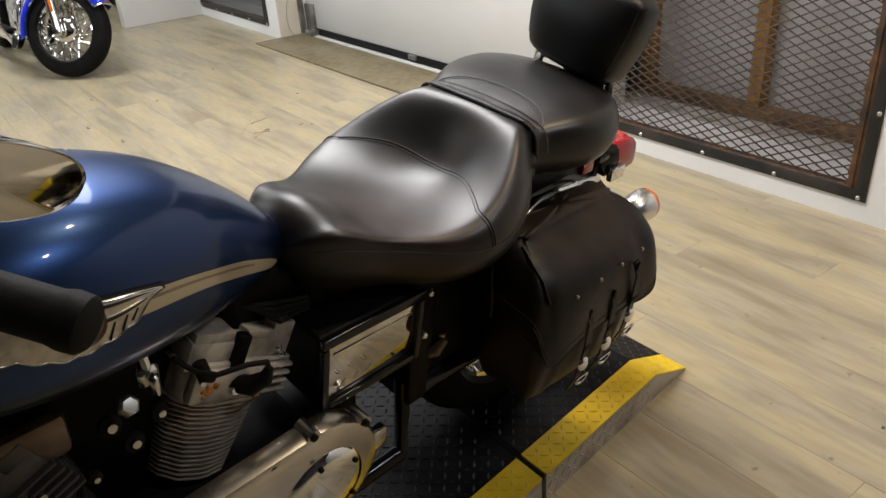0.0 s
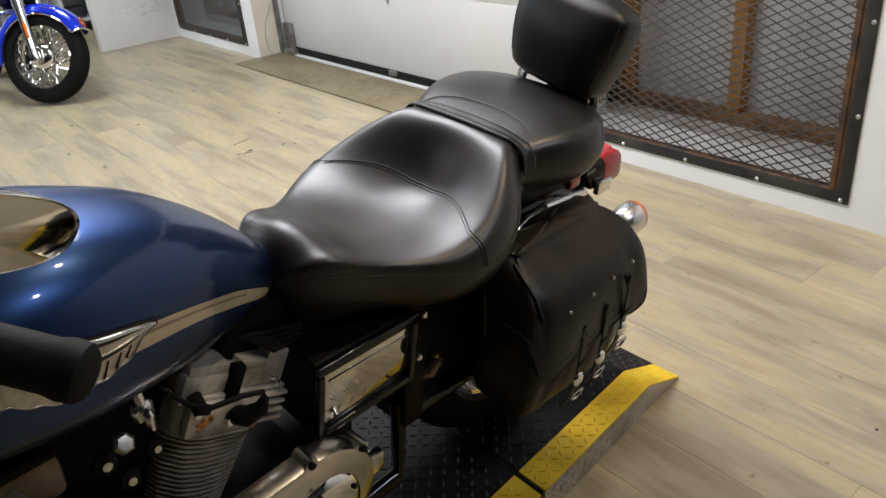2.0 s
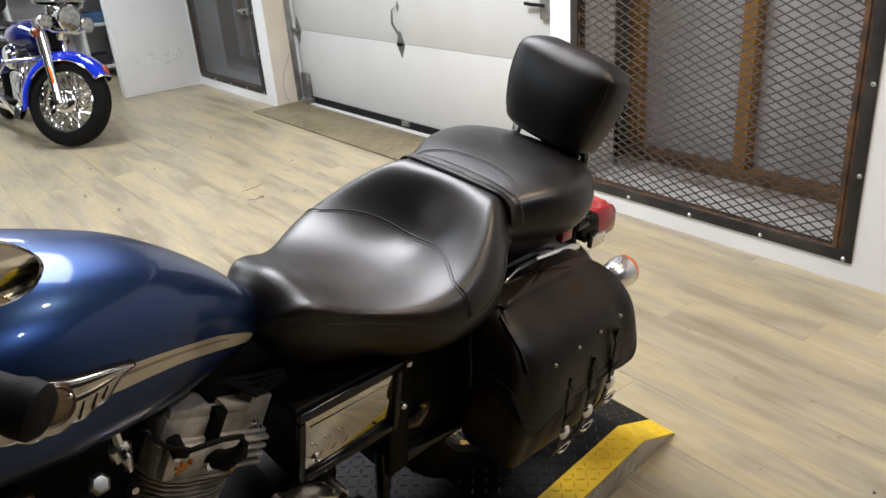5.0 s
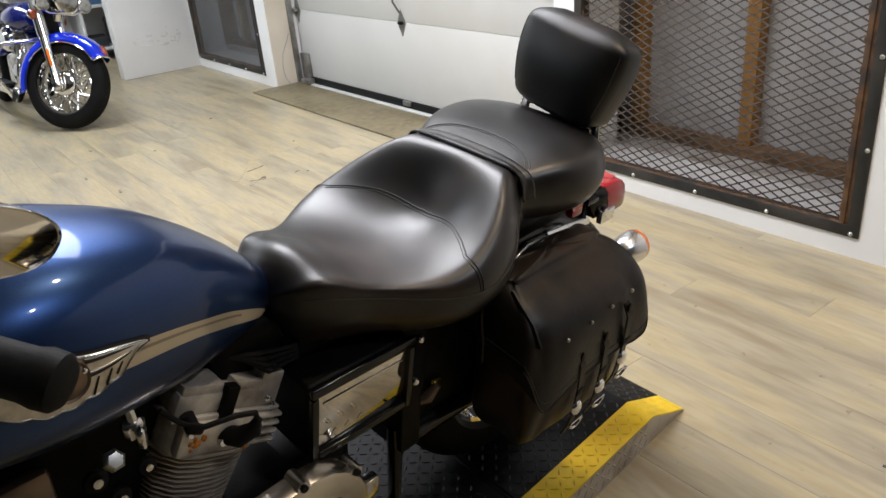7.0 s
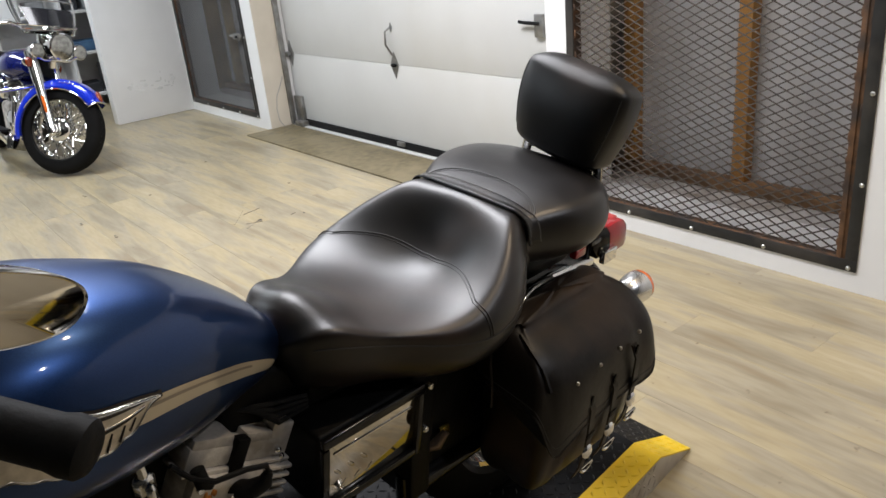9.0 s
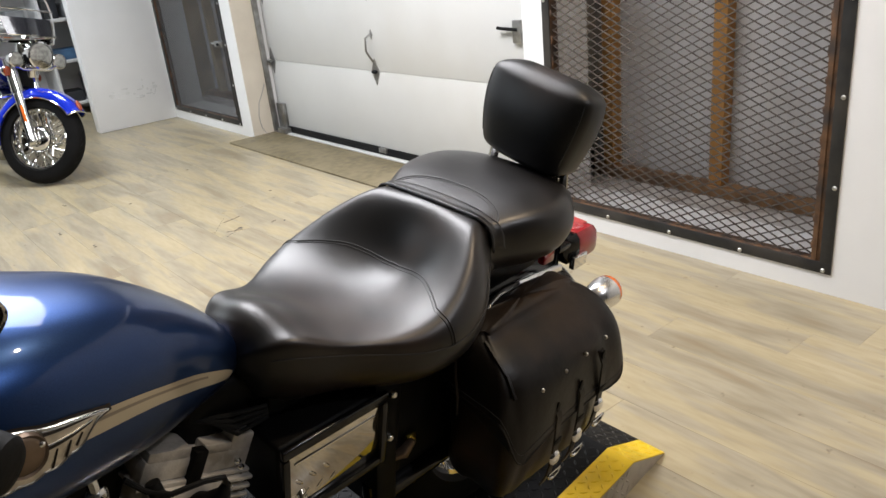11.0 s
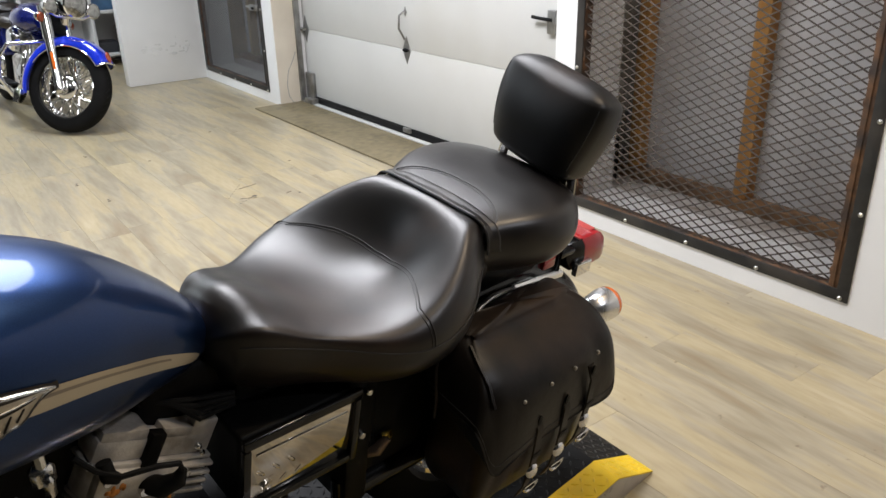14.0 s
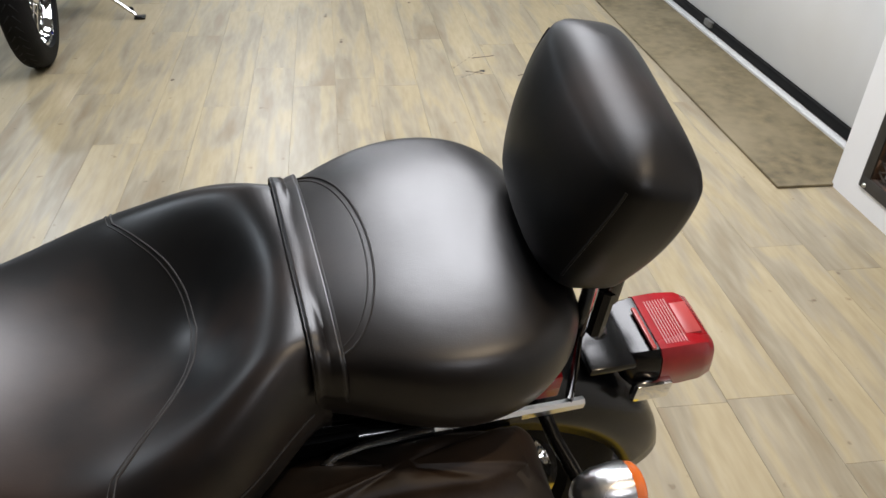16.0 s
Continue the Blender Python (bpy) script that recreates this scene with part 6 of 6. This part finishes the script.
    part("fuel_tank", f.loft(rings, True, True), NAVY, o, "deep blue fuel tank")
    en = part("engine", Form().box(-0.92, -0.50, -0.14, 0.14, 0.22, 0.48, 0.04, seg=3), CAST, o, "chrome and aluminium twin engine")
    for u, lean in ((-0.60, 22), (-0.80, -22)):
        m = pose(u, 0, 0.46, 0, lean, 0)
        fm = Form()
        for k in range(9):
            fm.box(-0.075, 0.075, -0.085, 0.085, 0.016 * k, 0.016 * k + 0.006, 0.002, m, 1)
        tagged(part("cylinder_fins", fm, CAST, en), kind="stuff")
        part("rocker_box", Form().box(-0.08, 0.08, -0.08, 0.08, 0.15, 0.20, 0.012, m), CHROME, en)
        part("pushrod_tube", Form().tube([m @ Vector((0.03, -0.10, -0.03)), m @ Vector((0.02, -0.092, 0.16))], 0.011, 10).tube([m @ Vector((-0.02, -0.10, -0.03)), m @ Vector((-0.03, -0.092, 0.16))], 0.011, 10), CHROME, en)
    part("air_cleaner", Form().lathe([(0, 0.05), (0.07, 0.05), (0.09, 0.03), (0.092, 0.0)], (-0.72, -0.14, 0.60), (0, -1, 0), 28), CHROME, en)
    part("cam_cover", Form().lathe([(0, 0.03), (0.06, 0.03), (0.085, 0.015), (0.09, 0)], (-0.64, -0.14, 0.34), (0, -1, 0), 24), CHROME, en)
    part("crash_bar", Form().tube([(-0.33, -0.05, 0.62), (-0.34, -0.30, 0.60), (-0.36, -0.36, 0.50), (-0.40, -0.36, 0.36), (-0.44, -0.26, 0.20), (-0.46, -0.05, 0.18)], 0.016, 12).tube([(-0.33, 0.05, 0.62), (-0.34, 0.30, 0.60), (-0.36, 0.36, 0.50), (-0.40, 0.36, 0.36), (-0.44, 0.26, 0.20), (-0.46, 0.05, 0.18)], 0.016, 12), CHROME, o, "chrome crash bar")
    part("exhaust", Form().tube([(-0.54, -0.13, 0.52), (-0.47, -0.17, 0.42), (-0.50, -0.18, 0.28), (-0.70, -0.18, 0.20), (-1.6, -0.18, 0.22)], [0.024, 0.024, 0.024, 0.026, 0.045], 14), CHROME, o, "chrome exhaust pipe")
    part("floorboard", Form().box(-0.86, -0.52, -0.32, -0.20, 0.28, 0.30, 0.008), RUBBER, o)
    part("frame_tube", Form().tube([(-0.30, 0, 0.80), (-0.42, 0, 0.20), (-0.60, 0, 0.14), (-1.15, 0, 0.16), (-1.3, 0, 0.55), (-0.35, 0, 0.82)], 0.022, 10), BLACKMET, o)
    part("seat", Form().ball((-1.18, 0, 0.70), 0.26, 0.18, 0.07, 24, 12).ball((-1.45, 0, 0.78), 0.17, 0.15, 0.06, 20, 10), LEATHER, o, "black leather seat")
    part("backrest", Form().ball((-1.62, 0, 0.98), 0.035, 0.13, 0.10, 20, 12), LEATHER, o, "black rounded backrest")
    rw2 = wheel(o, (-1.63, 0, 0.32), 0.32, 0.13, 0.215, tread_cuts=False)
    hub_and_spokes(rw2, (-1.63, 0, 0.32), (0, -1, 0), 0.215, 0.07, 0.05, 40)
    f = Form()
    rings = []
    for i in range(21):
        a = radians(165 - 150 * i / 20)
        rings.append([Vector((-1.63 - 0.37 * math.cos(a) * -1 * (1 - 0.2 * abs(q) ** 3), 0.095 * q, 0.33 + 0.37 * math.sin(a) * (1 - 0.2 * abs(q) ** 3))) for q in [-1 + k / 5 for k in range(11)]])
    part("rear_fender", f.loft(rings, False), NAVY, o, "deep blue rear fender", weld=False).modifiers.new("Solidify", "SOLIDIFY").thickness = 0.003
    part("saddlebag", Form().box(-1.85, -1.40, -0.34, -0.16, 0.35, 0.66, 0.05, seg=4), LEATHER, o, "black leather saddlebag")
    part("kickstand", Form().tube([(-0.75, 0.16, 0.2), (-0.72, 0.30, 0.012)], 0.012, 8), CHROME, o)
    # the front end is steered to one side about the fork's axis
    c = Vector((0, 0, 0.32))
    steer = Matrix.Translation(c) @ Matrix.Rotation(radians(38), 4, rake) @ Matrix.Translation(-c)
    upper = Matrix.Translation(c + Vector((0.007, 0.07, 0.035))) @ Matrix.Rotation(radians(16), 4, rake) @ Matrix.Translation(-c)
    for ch in o.children:
        kind = ch.name.split(".")[0]
        if kind in ("wheel", "fork_leg", "turn_signal", "front_fender", "fork_shroud") and ch is not rw2:
            ch.matrix_basis = steer
        elif kind in ("headlamp", "passing_lamp", "lamp_bar", "nacelle", "windscreen", "handlebar"):
            ch.matrix_basis = upper
    return o


touring_bike()


# ---- dark motorcycle at the edge of the room ----
def dark_bike():
    """Built along +x (front), front tyre's foot at the origin, left side +y."""
    o = thing("motorcycle", "black motorcycle leaning on its chrome kickstand", "motorcycle", (0.035, 4.33, 0.0), -84.0)
    w = wheel(o, (0, 0, 0.31), 0.31, 0.12, 0.215)
    hub_and_spokes(w, (0, 0, 0.31), (0, 1, 0), 0.215, 0.05, 0.05, 28)
    rake = Vector((-0.5, 0, 0.86)).normalized()
    for s in (-1, 1):
        part("fork_leg", Form().tube([Vector((0, 0.10 * s, 0.31)), Vector((0, 0.10 * s, 0.31)) + rake * 0.62], 0.026, 12), BLACKMET, o)
    f = Form()
    rings = []
    for i in range(19):
        a = radians(165 - 110 * i / 18)
        rings.append([Vector((0.34 * math.cos(a), 0.075 * q, 0.31 + 0.345 * math.sin(a) - 0.03 * abs(q) ** 3)) for q in [-1 + k / 5 for k in range(11)]])
    part("front_fender", f.loft(rings, False), BLACKMET, o, weld=False).modifiers.new("Solidify", "SOLIDIFY").thickness = 0.003
    part("engine", Form().box(-0.95, -0.50, -0.16, 0.16, 0.20, 0.62, 0.05, seg=3), BLACKMATT, o, "black engine block")
    for u, lean in ((-0.62, 20), (-0.82, -20)):
        m = pose(u, 0, 0.46, 0, lean, 0)
        fm = Form()
        for k in range(9):
            fm.box(-0.075, 0.075, -0.175, 0.175, 0.016 * k, 0.016 * k + 0.006, 0.002, m, 1)
        tagged(part("cylinder_fins", fm, BLACKMATT, o), kind="stuff")
    part("fuel_tank", Form().ball((-0.70, 0, 0.80), 0.30, 0.16, 0.12, 24, 12), BLACKMET, o, "black fuel tank")
    part("seat", Form().ball((-1.15, 0, 0.68), 0.26, 0.16, 0.06, 24, 12), LEATHER, o)
    part("foot_peg", Form().tube([(-0.56, 0.14, 0.30), (-0.56, 0.30, 0.30)], 0.014, 10), CHROMEDULL, o, "chrome foot peg")
    part("shift_lever", Form().tube([(-0.70, 0.17, 0.28), (-0.52, 0.24, 0.34), (-0.50, 0.30, 0.34)], 0.009, 8), CHROME, o, "chrome shift lever")
    part("frame_tube", Form().tube([(-0.34, 0, 0.82), (-0.42, 0.08, 0.30), (-0.55, 0.10, 0.16), (-1.15, 0.10, 0.16), (-1.35, 0.05, 0.55), (-0.36, 0, 0.84)], 0.02, 10), BLACKMET, o)
    part("rear_wheel", Form().lathe([(0.2, -0.06), (0.30, -0.055), (0.315, 0.0), (0.30, 0.055), (0.2, 0.06), (0.2, -0.06)], (-1.60, 0, 0.315), (0, 1, 0), 40), TYRE, o, "black rear tyre")
    part("wheel_disc", Form().lathe([(0.0, -0.03), (0.205, -0.03), (0.205, 0.03), (0.0, 0.03)], (-1.60, 0, 0.315), (0, 1, 0), 32), CHROMEDULL, o)
    part("swingarm", Form().tube([(-1.1, 0.09, 0.32), (-1.6, 0.09, 0.315)], 0.02, 8), BLACKMET, o)
    ks = part("kickstand", Form().tube([(-0.62, 0.12, 0.20), (-0.60, 0.24, 0.10), (-0.575, 0.345, 0.018)], [0.013, 0.012, 0.010], 10), CHROME, o, "chrome kickstand")
    part("stand_foot", Form().box(-0.60, -0.545, 0.335, 0.39, 0.001, 0.012, 0.003), BLACKMET, ks)
    part("stand_bumper", Form().ball((-0.585, 0.325, 0.045), 0.013), RUBBER, ks)
    return o


dark_bike()


# ---- shelving seen past the partition ----
def shelving():
    o = thing("shelf_unit", "white open shelving stacked with boxes and parts", "shelf", (1.15, 8.9, 0.0))
    W, D = 2.0, 0.45
    for x in (0.0, 0.62, 1.24, W - 0.03):
        part("upright", Form().box(x, x + 0.03, 0, D, 0, 2.1, 0.002), SHELFWHITE, o)
    for z in (0.10, 0.52, 0.92, 1.32, 1.72, 2.07):
        part("shelf_board", Form().box(0.001, W - 0.001, 0.001, D, z, z + 0.03, 0.002), SHELFWHITE, o)
    part("back_panel", Form().box(0, W, D, D + 0.01, 0, 2.1), SHELFWHITE, o)


shelving()
rg = random.Random(11)
goods = [GOODSGREY, GOODSDARK, GOODSBLUE, GOODSDARK, GOODSGREY, GOODSORANGE, GOODSRED, SHELFWHITE]
names = {GOODSGREY: "grey", GOODSDARK: "black", GOODSBLUE: "blue", GOODSORANGE: "orange", GOODSRED: "red", SHELFWHITE: "white"}
for z in (0.13, 0.55, 0.95, 1.35, 1.75):
    x = 1.21
    while x < 2.98:
        wd, h, m = 0.10 + 0.16 * rg.random(), 0.10 + 0.20 * rg.random(), rg.choice(goods)
        if not any(x < 1.15 + q + 0.04 and x + wd > 1.15 + q - 0.01 for q in (0.62, 1.24, 1.97)):
            mz = Matrix.Translation((x + wd / 2, 9.08, z)) @ Matrix.Rotation(rg.gauss(0, 0.06), 4, "Z")
            solid("storage_box", Form().box(-wd / 2, wd / 2, -0.13, 0.14, 0.0005, h, 0.012, mz).box(-wd / 2 - 0.004, wd / 2 + 0.004, -0.134, 0.144, h * 0.82, h * 0.9, 0.002, mz), m, f"{names[m]} storage box on the white shelving", "box", group="boxes on the shelving")
            x += wd + 0.03 + 0.06 * rg.random()
        else:
            x += 0.05

# ---- ceiling lights ----
for sx_, sy_, wd_, dp_, w_, tint_ in SPOTS:
    if dp_:
        o = thing("panel_light", "white rectangular ceiling panel light added out of view, switched on", "ceiling light", (sx_, sy_, CEIL), group="panel lights")
        a_, b_ = wd_ / 2, dp_ / 2
        part("frame", Form().box(-a_ - 0.03, a_ + 0.03, -b_ - 0.03, -b_, -0.04, -0.001, 0.003).box(-a_ - 0.03, a_ + 0.03, b_, b_ + 0.03, -0.04, -0.001, 0.003).box(-a_ - 0.03, -a_, -b_, b_, -0.04, -0.001, 0.003).box(a_, a_ + 0.03, -b_, b_, -0.04, -0.001, 0.003), SHELFWHITE, o)
        part("diffuser", Form().box(-a_, a_, -b_, b_, -0.024, -0.020), LAMPGLOW, o)
        continue
    o = thing("downlight", "round white ceiling downlight out of view, switched on", "ceiling light", (sx_, sy_, CEIL), group="downlights")
    r_ = wd_ / 2
    part("bezel", Form().lathe([(r_ + 0.004, -0.001), (r_ + 0.03, -0.004), (r_ + 0.03, -0.030), (r_ + 0.012, -0.036), (r_ + 0.003, -0.030), (r_ + 0.004, -0.001)], (0, 0, 0), (0, 0, 1), 28), SHELFWHITE, o)
    part("bulb_disc", Form().lathe([(0.0, -0.020), (r_ + 0.002, -0.020)], (0, 0, 0), (0, 0, 1), 28), LAMPGLOW, o)

# ---- marks on the floor ----
rm = random.Random(4)
marks = Form()
for cx, cy, s in ((1.985, 4.118, 0.012), (1.284, 4.951, 0.007), (1.455, 5.528, 0.006), (1.356, 4.56, 0.007), (2.20, 4.02, 0.007), (2.05, 0.95, 0.006), (2.3, 0.7, 0.006), (1.90, 0.80, 0.005)):
    n = 9
    marks.add([(cx + s * (0.6 + 0.7 * rm.random()) * math.cos(2 * math.pi * k / n), cy + s * (0.6 + 0.9 * rm.random()) * math.sin(2 * math.pi * k / n), 0.0008) for k in range(n)], [tuple(range(n))])
for p0, p1 in (((1.86, 4.16), (1.99, 4.34)), ((1.88, 4.05), (1.99, 4.12))):
    a, b = Vector((*p0, 0.0008)), Vector((*p1, 0.0008))
    for k in range(7):
        c = a.lerp(b, (k + 0.2 * rm.random()) / 6)
        d = (b - a).normalized() * 0.011
        e = Vector((-d.y, d.x, 0)) * 0.22
        marks.add([c - d, c + e, c + d, c - e], [(0, 1, 2, 3)])
solid("floor_mark", marks, GOODSDARK, "dark specks and scratches on the plank floor", "floor mark", "structure")

# ---- planks ----
PW, PL, GAP = 0.178, 1.22, 0.0005
plank = Form().box(0, PW - GAP, 0, PL - GAP, -0.004, 0.0, 0.0005, seg=1).mesh("plank", PLANK, 30, True)
rp = random.Random(9)
rest = Form()
x = -4.2
while x < 3.88:
    y = -3.0 - PL * rp.random()
    while y < 10.2:
        if -1.6 < x < 3.2 and -0.8 < y < 7.4 and (x < 2.9 or D0 - PL < y < D1):
            b = new("plank", plank)
            b.parent, b.location = fl_, (x, y, 0.0)
        else:
            rest.box(x, min(x + PW - GAP, 3.9), max(y, -3.0), min(y + PL - GAP, 10.2), -0.004, -0.0002)
        y += PL
    x += PW
tagged(part("outer_planks", rest, PLANK, fl_), kind="stuff")
